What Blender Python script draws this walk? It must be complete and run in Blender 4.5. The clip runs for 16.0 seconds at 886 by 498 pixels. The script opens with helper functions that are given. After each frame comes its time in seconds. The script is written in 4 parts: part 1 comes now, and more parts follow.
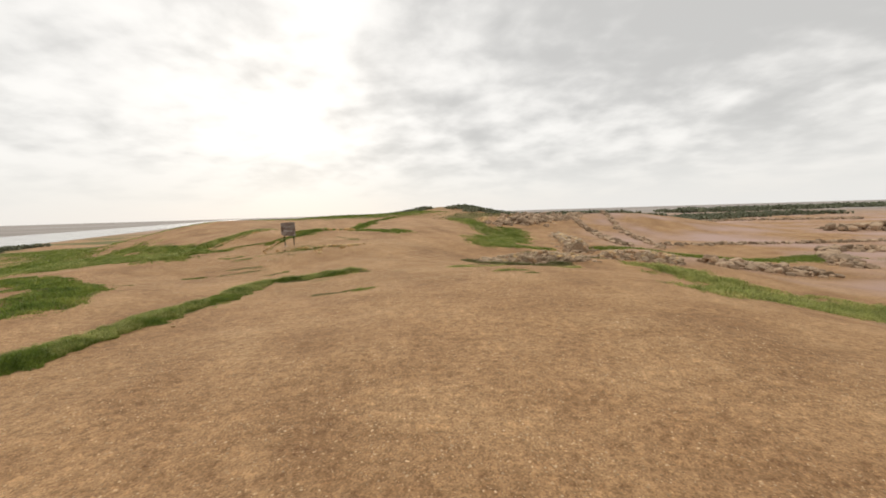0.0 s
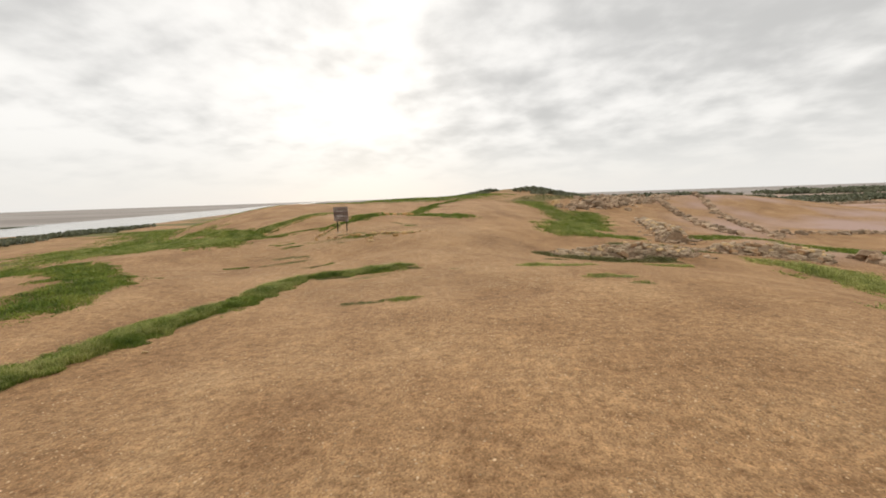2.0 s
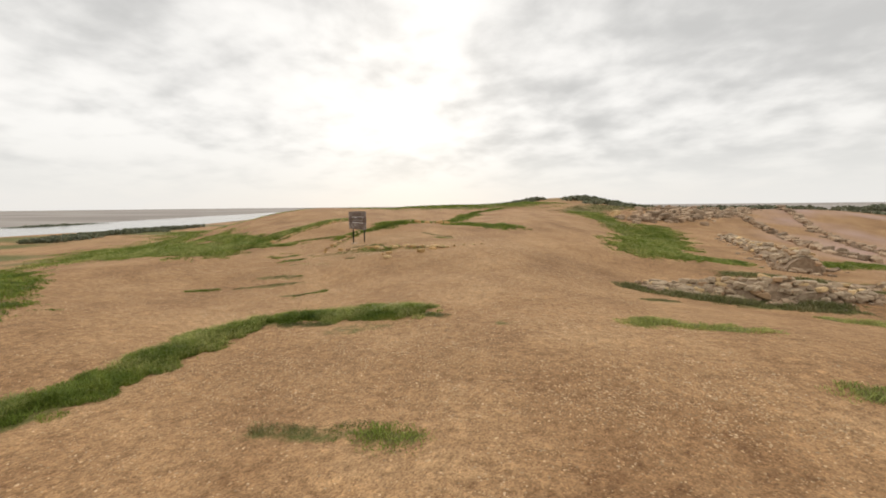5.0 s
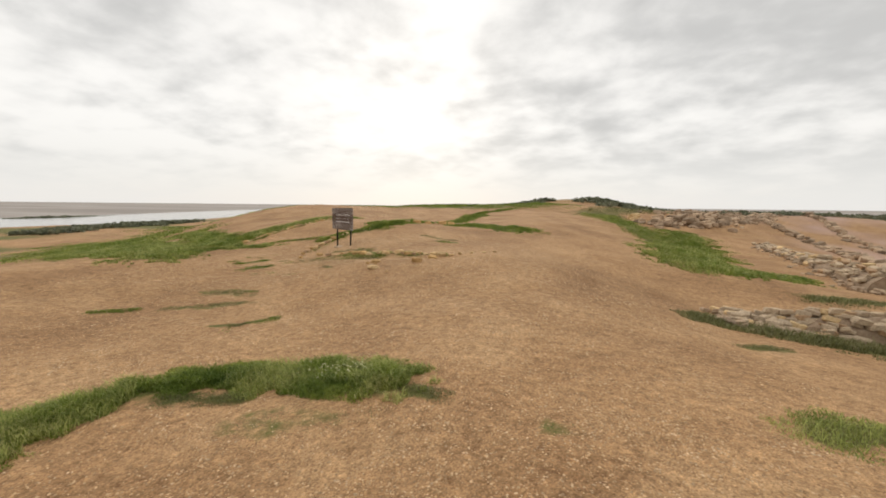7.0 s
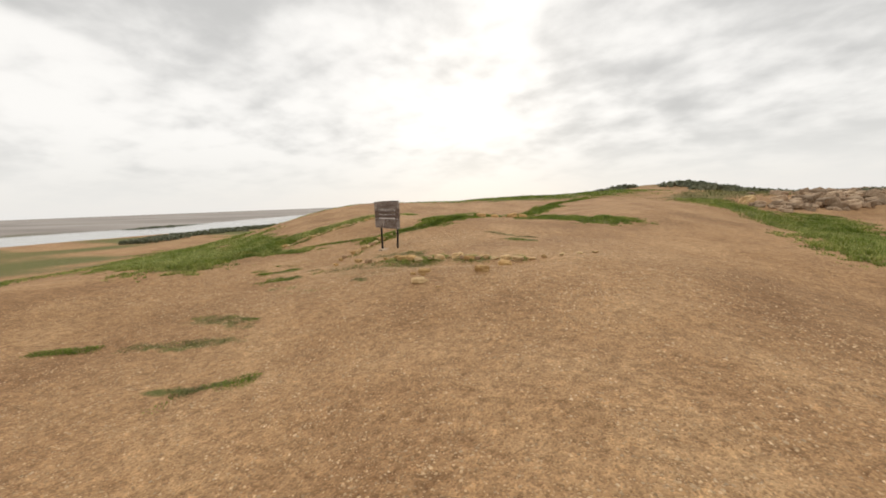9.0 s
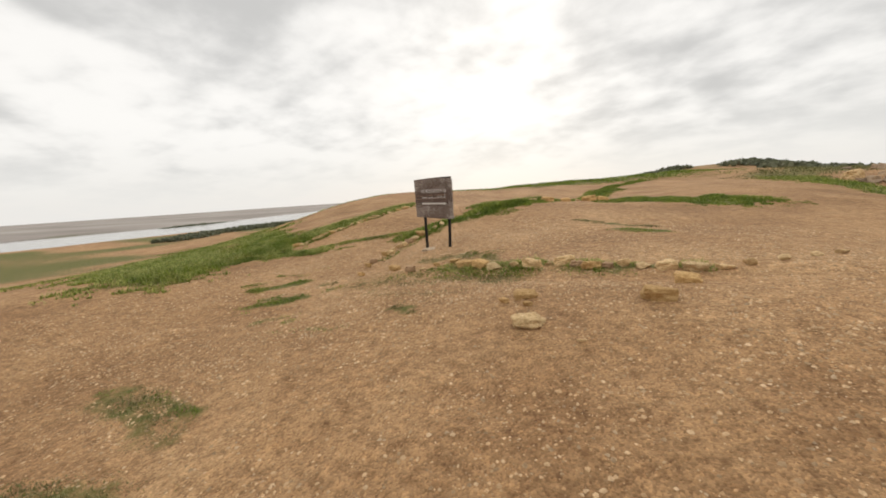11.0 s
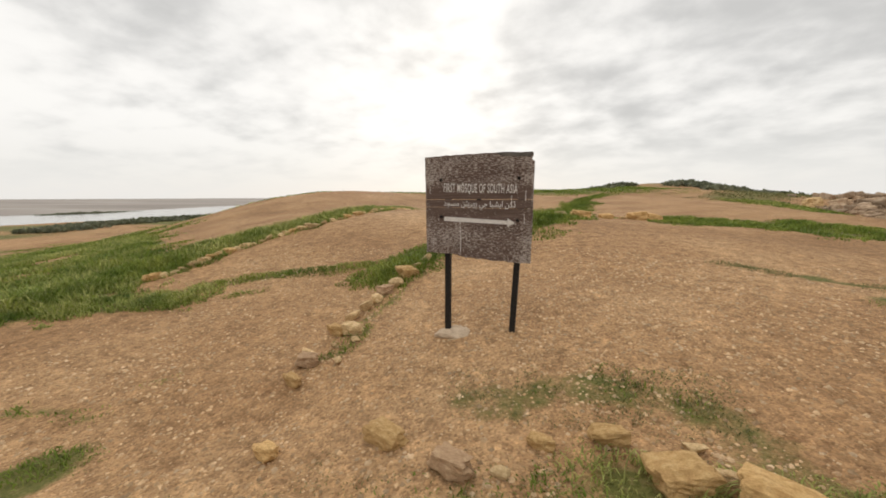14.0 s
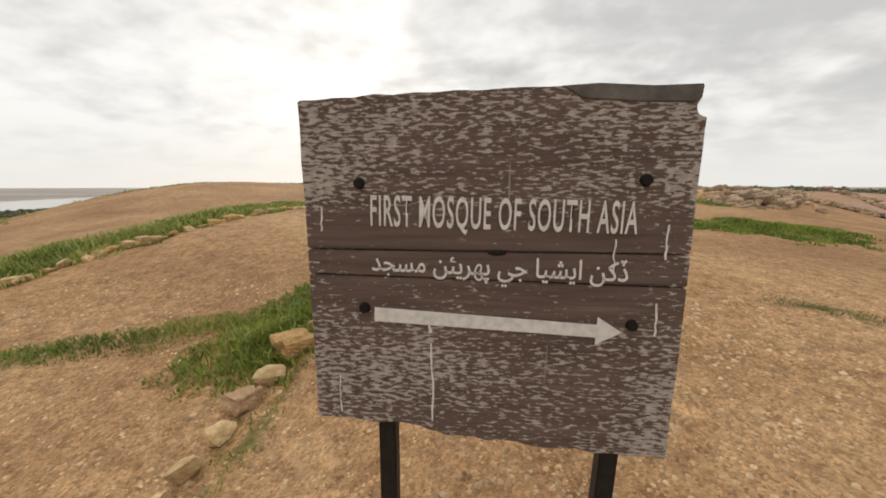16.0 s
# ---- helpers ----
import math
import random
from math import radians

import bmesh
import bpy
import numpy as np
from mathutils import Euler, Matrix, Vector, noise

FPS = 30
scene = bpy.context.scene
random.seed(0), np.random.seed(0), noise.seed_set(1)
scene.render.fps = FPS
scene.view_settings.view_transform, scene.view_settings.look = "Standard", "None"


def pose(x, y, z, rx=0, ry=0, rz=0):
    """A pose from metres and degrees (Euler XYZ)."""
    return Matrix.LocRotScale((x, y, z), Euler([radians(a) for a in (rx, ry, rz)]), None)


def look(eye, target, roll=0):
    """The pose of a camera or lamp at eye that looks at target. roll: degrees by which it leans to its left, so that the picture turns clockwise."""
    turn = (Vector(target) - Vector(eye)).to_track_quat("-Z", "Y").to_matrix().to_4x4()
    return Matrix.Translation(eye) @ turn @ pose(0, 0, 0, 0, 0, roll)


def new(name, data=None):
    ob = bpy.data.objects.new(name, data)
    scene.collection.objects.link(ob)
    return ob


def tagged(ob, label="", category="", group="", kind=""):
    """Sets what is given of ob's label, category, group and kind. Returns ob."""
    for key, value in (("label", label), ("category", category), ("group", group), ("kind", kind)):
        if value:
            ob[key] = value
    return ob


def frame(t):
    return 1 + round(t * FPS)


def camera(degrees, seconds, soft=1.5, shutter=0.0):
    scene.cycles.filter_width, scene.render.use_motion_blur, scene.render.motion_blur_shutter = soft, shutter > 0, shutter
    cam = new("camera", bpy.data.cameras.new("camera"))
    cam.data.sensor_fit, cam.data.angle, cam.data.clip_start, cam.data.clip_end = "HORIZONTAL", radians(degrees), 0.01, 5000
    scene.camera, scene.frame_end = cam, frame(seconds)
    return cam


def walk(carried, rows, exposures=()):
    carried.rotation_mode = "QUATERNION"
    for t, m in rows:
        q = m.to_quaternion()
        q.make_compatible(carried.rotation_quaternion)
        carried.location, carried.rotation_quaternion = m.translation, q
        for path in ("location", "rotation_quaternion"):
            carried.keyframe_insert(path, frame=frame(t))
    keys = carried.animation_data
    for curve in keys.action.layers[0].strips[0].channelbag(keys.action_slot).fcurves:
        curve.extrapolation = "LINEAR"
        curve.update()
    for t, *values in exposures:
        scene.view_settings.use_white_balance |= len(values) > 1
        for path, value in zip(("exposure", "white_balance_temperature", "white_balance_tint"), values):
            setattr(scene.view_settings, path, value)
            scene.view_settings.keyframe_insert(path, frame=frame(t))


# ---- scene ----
cam = camera(98.5, 16.0, soft=1.8)
ROWS = [
    (0, 0.000, -0.000, 1.260, 0.99, -5.50, 1.70),
    (0.5, -0.083, 0.698, 1.293, 5.25, -5.93, 1.42),
    (1, -0.157, 1.350, 1.282, 9.56, -6.91, 1.31),
    (1.5, -0.184, 2.021, 1.300, 10.63, -7.61, 1.64),
    (2, -0.172, 2.717, 1.275, 10.62, -7.76, 1.93),
    (2.5, -0.205, 3.430, 1.248, 11.00, -7.80, 2.11),
    (3, -0.321, 4.137, 1.249, 11.62, -7.79, 1.71),
    (3.5, -0.497, 4.868, 1.216, 13.19, -7.66, 1.61),
    (4, -0.721, 5.596, 1.147, 14.51, -7.24, 1.50),
    (6.5, -1.570, 9.161, 1.132, 18.63, -6.00, -0.61),
    (7, -1.844, 9.823, 1.066, 17.52, -6.48, -0.62),
    (7.5, -2.046, 10.541, 0.989, 17.34, -6.69, -0.63),
    (8, -2.278, 11.307, 0.955, 19.25, -6.78, -0.40),
    (8.5, -2.585, 12.047, 0.901, 22.01, -6.88, 0.84),
    (9, -2.980, 12.718, 0.834, 26.95, -6.87, 2.16),
    (11.5, -5.929, 15.909, 0.554, 30.72, -8.80, 4.05),
    (12, -6.477, 16.478, 0.506, 27.87, -10.34, 5.39),
    (12.5, -6.954, 17.040, 0.462, 25.08, -11.00, 5.10),
    (13, -7.471, 17.612, 0.476, 23.74, -10.89, 4.50),
    (13.5, -7.959, 18.209, 0.531, 22.48, -9.79, 2.76),
    (14, -8.379, 18.744, 0.643, 21.21, -7.75, 0.22),
    (14.5, -8.780, 19.298, 0.684, 18.75, -6.37, 0.08),
    (15, -8.967, 19.858, 0.741, 15.06, -7.20, 0.61),
    (15.5, -9.085, 20.301, 0.755, 11.23, -8.41, 0.18),
    (16, -9.139, 20.626, 0.758, 8.10, -9.20, 0.06),
]
walk(cam, [(t, pose(x, y, z, 90 + pitch, roll, yaw)) for t, x, y, z, yaw, pitch, roll in ROWS])

# ---- world: a broken overcast, bright round the hidden sun ----
SUN_TURN, SUN_UP = 22.0, 19.0        # degrees left of the walk's first direction, and above the horizon
sun_way = Vector((-math.sin(radians(SUN_TURN)) * math.cos(radians(SUN_UP)), math.cos(radians(SUN_TURN)) * math.cos(radians(SUN_UP)), math.sin(radians(SUN_UP))))
world = bpy.data.worlds.new("overcast_sky")
scene.world = world
world.use_nodes = True
wt = world.node_tree
wt.nodes.clear()


def wmath(op, a, b=None, clamp=False):
    n = wt.nodes.new("ShaderNodeMath")
    n.operation, n.use_clamp = op, clamp
    for i, v in enumerate((a, b)):
        if v is None:
            continue
        if isinstance(v, (int, float)):
            n.inputs[i].default_value = v
        else:
            wt.links.new(v, n.inputs[i])
    return n.outputs[0]


def wnoise(vec, scale, detail, rough, distort=0.0):
    n = wt.nodes.new("ShaderNodeTexNoise")
    n.inputs["Scale"].default_value, n.inputs["Detail"].default_value = scale, detail
    n.inputs["Roughness"].default_value, n.inputs["Distortion"].default_value = rough, distort
    wt.links.new(vec, n.inputs["Vector"])
    return n.outputs[0]


def wrange(v, a, b, lo, hi):
    n = wt.nodes.new("ShaderNodeMapRange")
    n.interpolation_type = "SMOOTHSTEP"
    for i, x in enumerate((a, b, lo, hi)):
        n.inputs[i + 1].default_value = x
    wt.links.new(v, n.inputs[0])
    return n.outputs[0]


coord = wt.nodes.new("ShaderNodeTexCoord")
split = wt.nodes.new("ShaderNodeSeparateXYZ")
wt.links.new(coord.outputs["Generated"], split.inputs[0])
up = wmath("MAXIMUM", split.outputs[2], 0.0)
# the cloud deck lies flat overhead, so it crowds into bands towards the horizon
depth = wmath("ADD", up, 0.26)
deck = wt.nodes.new("ShaderNodeCombineXYZ")
wt.links.new(wmath("DIVIDE", split.outputs[0], depth), deck.inputs[0])
wt.links.new(wmath("DIVIDE", split.outputs[1], depth), deck.inputs[1])
deck.inputs[2].default_value = 3.7
big = wnoise(deck.outputs[0], 1.7, 3.0, 0.5, 0.5)
mid = wnoise(deck.outputs[0], 4.2, 7.0, 0.52, 0.1)
cover = wmath("ADD", wmath("MULTIPLY", big, 0.55), wmath("MULTIPLY", mid, 0.45))
# the glow of the sun behind the cloud
toward = wt.nodes.new("ShaderNodeVectorMath")
toward.operation = "DOT_PRODUCT"
toward.inputs[1].default_value = sun_way
wt.links.new(coord.outputs["Generated"], toward.inputs[0])
glow = wmath("POWER", wmath("MAXIMUM", toward.outputs["Value"], 0.0), 38.0)
# heavier cloud away from the sun and overhead of the view, thinner round the sun
lift = wmath("MULTIPLY", wrange(up, 0.28, 0.5, 0.0, 1.0), 0.07)
away = wmath("MULTIPLY", wrange(split.outputs[0], -0.3, 0.5, 0.0, 1.0), 0.07)
cover = wmath("ADD", cover, wmath("ADD", lift, away))
cover = wmath("SUBTRACT", cover, wmath("MULTIPLY", glow, 0.03))
thick = wrange(cover, 0.40, 0.68, 0.0, 1.0)
# thin cloud shines, thick cloud is grey; the zenith is the brightest part of an overcast
lum = wmath("SUBTRACT", 0.935, wmath("MULTIPLY", thick, 0.35))
haze = wrange(up, 0.0, 0.2, 1.0, 0.0)
lum = wmath("ADD", wmath("MULTIPLY", lum, wmath("SUBTRACT", 1.0, haze)), wmath("MULTIPLY", haze, 0.80))
lum = wmath("ADD", lum, wmath("MULTIPLY", wmath("MULTIPLY", glow, 0.14), wmath("SUBTRACT", 1.0, wmath("MULTIPLY", thick, 0.45))))
lum = wmath("MULTIPLY", lum, wmath("ADD", 1.0, wmath("MULTIPLY", wrange(up, 0.5, 1.0, 0.0, 1.0), 1.1)))
tone = wt.nodes.new("ShaderNodeMix")
tone.data_type = "RGBA"
tone.inputs[6].default_value, tone.inputs[7].default_value = (1.0, 0.975, 0.935, 1), (0.985, 0.97, 0.94, 1)
wt.links.new(thick, tone.inputs[0])
cloud = wt.nodes.new("ShaderNodeBackground")
wt.links.new(tone.outputs[2], cloud.inputs[0])
wt.links.new(lum, cloud.inputs[1])
sky = wt.nodes.new("ShaderNodeTexSky")
sky.sky_type, sky.sun_disc = "NISHITA", False
sky.sun_elevation, sky.sun_rotation = radians(SUN_UP), radians(-SUN_TURN)
blue = wt.nodes.new("ShaderNodeBackground")
blue.inputs[1].default_value = 0.08
wt.links.new(sky.outputs[0], blue.inputs[0])
both = wt.nodes.new("ShaderNodeMixShader")
both.inputs[0].default_value = 0.95
wt.links.new(blue.outputs[0], both.inputs[1])
wt.links.new(cloud.outputs[0], both.inputs[2])
wout = wt.nodes.new("ShaderNodeOutputWorld")
wt.links.new(both.outputs[0], wout.inputs[0])

sun_data = bpy.data.lights.new("sun", "SUN")
sun_data.energy, sun_data.angle, sun_data.color = 0.9, radians(28), (1.0, 0.95, 0.87)
sun = new("sun", sun_data)
sun.matrix_world = look(sun_way * 50, (0, 0, 0))
scene.view_settings.exposure = 0.12

# ---- materials ----


def material(name, rough=0.9, metal=0.0):
    m = bpy.data.materials.new(name)
    m.use_nodes = True
    b = m.node_tree.nodes["Principled BSDF"]
    b.inputs["Roughness"].default_value, b.inputs["Metallic"].default_value = rough, metal
    b.inputs["Specular IOR Level"].default_value = 0.25
    return m, m.node_tree, b


def place(t, scale=(1, 1, 1), where="Object"):
    c = t.nodes.new("ShaderNodeTexCoord")
    p = t.nodes.new("ShaderNodeMapping")
    p.inputs["Scale"].default_value = scale
    t.links.new(c.outputs[where], p.inputs[0])
    return p.outputs[0]


def noisy(t, vec, scale, detail=4.0, rough=0.55):
    n = t.nodes.new("ShaderNodeTexNoise")
    n.inputs["Scale"].default_value, n.inputs["Detail"].default_value, n.inputs["Roughness"].default_value = scale, detail, rough
    t.links.new(vec, n.inputs["Vector"])
    return n.outputs[0]


def cells(t, vec, scale, feature="F1"):
    n = t.nodes.new("ShaderNodeTexVoronoi")
    n.feature = feature
    n.inputs["Scale"].default_value = scale
    t.links.new(vec, n.inputs["Vector"])
    return n


def ramp(t, fac, *stops):
    n = t.nodes.new("ShaderNodeValToRGB")
    e = n.color_ramp.elements
    while len(e) < len(stops):
        e.new(0.5)
    for el, (at, c) in zip(e, stops):
        el.position, el.color = at, (*c, 1) if len(c) == 3 else c
    t.links.new(fac, n.inputs[0])
    return n.outputs[0]


def blend(t, fac, a, b, how="MIX"):
    n = t.nodes.new("ShaderNodeMix")
    n.data_type, n.blend_type = "RGBA", how
    for i, v in ((0, fac), (6, a), (7, b)):
        if isinstance(v, (int, float)):
            n.inputs[i].default_value = v
        elif isinstance(v, tuple):
            n.inputs[i].default_value = (*v, 1)
        else:
            t.links.new(v, n.inputs[i])
    return n.outputs[2]


def calc(t, op, a, b):
    n = t.nodes.new("ShaderNodeMath")
    n.operation = op
    for i, v in enumerate((a, b)):
        if isinstance(v, (int, float)):
            n.inputs[i].default_value = v
        else:
            t.links.new(v, n.inputs[i])
    return n.outputs[0]


def relief(t, b, height, strength, distance):
    n = t.nodes.new("ShaderNodeBump")
    n.inputs["Strength"].default_value, n.inputs["Distance"].default_value = strength, distance
    t.links.new(height, n.inputs["Height"])
    t.links.new(n.outputs[0], b.inputs["Normal"])


def by_island(t, b, colour, dark=0.8, light=1.2, source="island"):
    if source == "island":
        g = t.nodes.new("ShaderNodeNewGeometry").outputs["Random Per Island"]
    else:
        g = t.nodes.new("ShaderNodeObjectInfo").outputs["Random"]
    shade = ramp(t, g, (0.0, (dark,) * 3), (1.0, (light,) * 3))
    t.links.new(blend(t, 1.0, colour, shade, "MULTIPLY"), b.inputs["Base Color"])


def earth_material():
    m, t, b = material("gravelly_earth", 0.95)
    v = place(t)
    soil = ramp(t, noisy(t, v, 0.55, 6.0, 0.6), (0.30, (0.335, 0.192, 0.091)), (0.52, (0.417, 0.253, 0.125)), (0.74, (0.49, 0.316, 0.165)))
    fine = ramp(t, noisy(t, v, 9.0, 6.0, 0.7), (0.32, (0.66, 0.63, 0.60)), (0.55, (1.0, 1.0, 1.0)), (0.75, (1.22, 1.2, 1.17)))
    soil = blend(t, 1.0, soil, fine, "MULTIPLY")
    grit = cells(t, v, 75.0)
    chip = ramp(t, grit.outputs["Color"], (0.0, (0.5, 0.44, 0.4)), (0.5, (1.0, 1.0, 1.0)), (1.0, (1.5, 1.46, 1.4)))
    soil = blend(t, 0.8, soil, chip, "MULTIPLY")
    lump = cells(t, v, 21.0)
    clod = ramp(t, lump.outputs["Color"], (0.0, (0.66, 0.6, 0.56)), (0.4, (0.98, 0.98, 0.98)), (0.8, (1.04, 1.04, 1.04)), (1.0, (1.32, 1.3, 1.26)))
    soil = blend(t, 0.75, soil, clod, "MULTIPLY")
    drift = ramp(t, noisy(t, place(t, (1.0, 2.4, 1.0)), 2.6, 5.0, 0.7), (0.34, (0.8, 0.76, 0.72)), (0.5, (1, 1, 1)), (0.68, (1.12, 1.1, 1.06)))
    soil = blend(t, 0.8, soil, drift, "MULTIPLY")
    worn = ramp(t, noisy(t, v, 0.28, 5.0, 0.6), (0.3, (0.8, 0.78, 0.76)), (0.5, (1, 1, 1)), (0.72, (1.1, 1.1, 1.1)))
    soil = blend(t, 1.0, soil, worn, "MULTIPLY")
    pink = ramp(t, noisy(t, v, 0.09, 3.0), (0.45, (0, 0, 0)), (0.65, (1, 1, 1)))
    at = t.nodes.new("ShaderNodeAttribute")
    at.attribute_name = "plain"
    soil = blend(t, calc(t, "MULTIPLY", at.outputs["Fac"], pink), soil, (0.44, 0.30, 0.245))
    # far mud flats, their colour paled to grey to paint in distance haze
    mu = t.nodes.new("ShaderNodeAttribute")
    mu.attribute_name = "hazed_mud"
    hazed_flats = ramp(t, noisy(t, place(t, (0.004, 0.02, 1.0)), 1.0, 5.0, 0.6), (0.35, (0.24, 0.205, 0.18)), (0.65, (0.38, 0.34, 0.30)))
    soil = blend(t, mu.outputs["Fac"], soil, hazed_flats)
    gr = t.nodes.new("ShaderNodeAttribute")
    gr.attribute_name = "turf"
    patchy = calc(t, "ADD", gr.outputs["Fac"], calc(t, "MULTIPLY", calc(t, "SUBTRACT", noisy(t, v, 3.5, 6.0, 0.65), 0.5), 1.7))
    turf = ramp(t, noisy(t, v, 26.0, 6.0, 0.75), (0.3, (0.06, 0.07, 0.014)), (0.5, (0.12, 0.125, 0.03)), (0.7, (0.24, 0.19, 0.075)))
    mask = ramp(t, patchy, (0.42, (0, 0, 0)), (0.8, (0.95, 0.95, 0.95)))
    t.links.new(blend(t, mask, soil, turf), b.inputs["Base Color"])
    h = calc(t, "ADD", noisy(t, v, 14.0, 6.0, 0.7), calc(t, "MULTIPLY", grit.outputs["Distance"], -0.5))
    h = calc(t, "ADD", h, calc(t, "MULTIPLY", lump.outputs["Distance"], -0.55))
    relief(t, b, h, 0.65, 0.028)
    return m


def stone_material(name, dark, mean, light, source="island"):
    m, t, b = material(name, 0.9)
    v = place(t)
    c = ramp(t, noisy(t, v, 7.0, 7.0, 0.65), (0.3, dark), (0.5, mean), (0.72, light))
    pits = ramp(t, noisy(t, v, 45.0, 4.0, 0.7), (0.3, (0.7, 0.68, 0.66)), (0.55, (1, 1, 1)))
    by_island(t, b, blend(t, 1.0, c, pits, "MULTIPLY"), 0.6 if source == "island" else 0.85, 1.35 if source == "island" else 1.2, source)
    relief(t, b, noisy(t, v, 22.0, 7.0, 0.7), 0.65, 0.02)
    return m


def blade_material(name, dark, mean, light):
    m, t, b = material(name, 0.65)
    v = place(t)
    c = ramp(t, noisy(t, v, 1.6, 6.0, 0.65), (0.32, dark), (0.5, mean), (0.68, light))
    by_island(t, b, c, 0.65, 1.35)
    b.inputs["Subsurface Weight"].default_value = 0.0
    tr = t.nodes.new("ShaderNodeBsdfTranslucent")
    t.links.new(b.inputs["Base Color"].links[0].from_socket, tr.inputs[0])
    mix = t.nodes.new("ShaderNodeMixShader")
    mix.inputs[0].default_value = 0.35
    t.links.new(b.outputs[0], mix.inputs[1])
    t.links.new(tr.outputs[0], mix.inputs[2])
    t.links.new(mix.outputs[0], t.nodes["Material Output"].inputs[0])
    return m


def board_material():
    m, t, b = material("weathered_brown_timber", 0.85)
    grain = noisy(t, place(t, (3.0, 30.0, 60.0)), 1.0, 6.0, 0.6)
    wood = ramp(t, grain, (0.3, (0.085, 0.057, 0.046)), (0.6, (0.145, 0.102, 0.084)), (0.8, (0.205, 0.155, 0.13)))
    fleck = noisy(t, place(t, (42.0, 40.0, 150.0)), 1.0, 3.0, 0.6)
    zone = noisy(t, place(t, (3.0, 2.0, 7.0)), 1.0, 4.0, 0.6)
    s = t.nodes.new("ShaderNodeSeparateXYZ")
    t.links.new(place(t), s.inputs[0])
    # the paint holds best in the band of the lettering
    band = t.nodes.new("ShaderNodeMapRange")
    band.interpolation_type = "SMOOTHSTEP"
    for i, x in enumerate((0.05, 0.19, 0.0, 1.0)):
        band.inputs[i + 1].default_value = x
    t.links.new(calc(t, "ABSOLUTE", calc(t, "SUBTRACT", s.outputs[2], 0.0), 0.0), band.inputs[0])
    wear = calc(t, "ADD", calc(t, "MULTIPLY", zone, 0.42), calc(t, "MULTIPLY", band.outputs[0], 0.13))
    edge = t.nodes.new("ShaderNodeMapRange")
    for i, x in enumerate((0.28, 0.42, 0.0, 0.10)):
        edge.inputs[i + 1].default_value = x
    t.links.new(calc(t, "ABSOLUTE", s.outputs[0], 0.0), edge.inputs[0])
    wear = calc(t, "ADD", wear, edge.outputs[0])
    mask = ramp(t, calc(t, "ADD", fleck, wear), (0.855, (0, 0, 0)), (0.915, (1, 1, 1)))
    grey = ramp(t, noisy(t, place(t, (60, 60, 60)), 1.0, 3.0), (0.3, (0.36, 0.315, 0.28)), (0.7, (0.56, 0.51, 0.46)))
    c = blend(t, calc(t, "MULTIPLY", mask, 0.8), wood, grey)
    streak = noisy(t, place(t, (45.0, 20.0, 1.6)), 1.0, 2.0, 0.5)
    pale = ramp(t, streak, (0.735, (0, 0, 0)), (0.77, (1, 1, 1)))
    c = blend(t, calc(t, "MULTIPLY", pale, 0.5), c, (0.42, 0.39, 0.35))
    t.links.new(c, b.inputs["Base Color"])
    relief(t, b, calc(t, "ADD", grain, calc(t, "MULTIPLY", mask, 0.35)), 0.5, 0.004)
    return m


def plain_material(name, colour, rough, metal=0.0, scale=30.0, spread=0.25, bump=0.2):
    m, t, b = material(name, rough, metal)
    n = noisy(t, place(t), scale, 6.0, 0.65)
    lo, hi = tuple(c * (1 - spread) for c in colour), tuple(min(1, c * (1 + spread)) for c in colour)
    t.links.new(ramp(t, n, (0.3, lo), (0.7, hi)), b.inputs["Base Color"])
    relief(t, b, n, bump, 0.004)
    return m


def water_material():
    m, t, b = material("grey_water", 0.12)
    b.inputs["Base Color"].default_value = (0.16, 0.15, 0.13, 1)
    b.inputs["Specular IOR Level"].default_value = 0.5
    relief(t, b, noisy(t, place(t, (1, 0.3, 1)), 0.08, 5.0), 0.25, 0.6)
    return m


EARTH = earth_material()
STONE = stone_material("pale_limestone", (0.46, 0.30, 0.14), (0.65, 0.455, 0.235), (0.78, 0.61, 0.37), "object")
WALL_STONE = stone_material("grey_beige_wall_stone", (0.31, 0.225, 0.145), (0.46, 0.35, 0.235), (0.6, 0.485, 0.345), "object")
STONE_OCHRE = stone_material("ochre_sandstone", (0.40, 0.225, 0.085), (0.58, 0.365, 0.15), (0.7, 0.48, 0.235), "object")
STONE_RED = stone_material("red_brown_sandstone", (0.35, 0.21, 0.12), (0.47, 0.305, 0.175), (0.58, 0.41, 0.25), "object")
RUBBLE = stone_material("rubble_stone", (0.26, 0.175, 0.11), (0.38, 0.27, 0.175), (0.52, 0.4, 0.275))
PEBBLE = stone_material("gravel_chips", (0.36, 0.22, 0.11), (0.52, 0.35, 0.195), (0.68, 0.51, 0.33))
CLOD = stone_material("earth_clods", (0.31, 0.175, 0.08), (0.44, 0.265, 0.13), (0.54, 0.35, 0.185))
GRASS = blade_material("green_grass", (0.085, 0.135, 0.018), (0.175, 0.23, 0.036), (0.31, 0.325, 0.065))
DRY_GRASS = blade_material("pale_seeding_grass", (0.2, 0.23, 0.06), (0.34, 0.36, 0.1), (0.5, 0.47, 0.18))
WEED = blade_material("dull_low_weeds", (0.115, 0.12, 0.04), (0.18, 0.178, 0.068), (0.28, 0.24, 0.11))
PETAL = plain_material("pale_yellow_petals", (0.78, 0.72, 0.42), 0.7, 0.0, 30.0, 0.2, 0.0)
# dark green scrub, lightened in its colour to stand for aerial haze
SCRUB = blade_material("hazed_scrub", (0.10, 0.115, 0.07), (0.16, 0.17, 0.105), (0.23, 0.225, 0.15))
BOARD = board_material()
DARK_WOOD = plain_material("dark_weathered_timber", (0.12, 0.108, 0.095), 0.8, 0.0, 25.0, 0.4, 0.5)
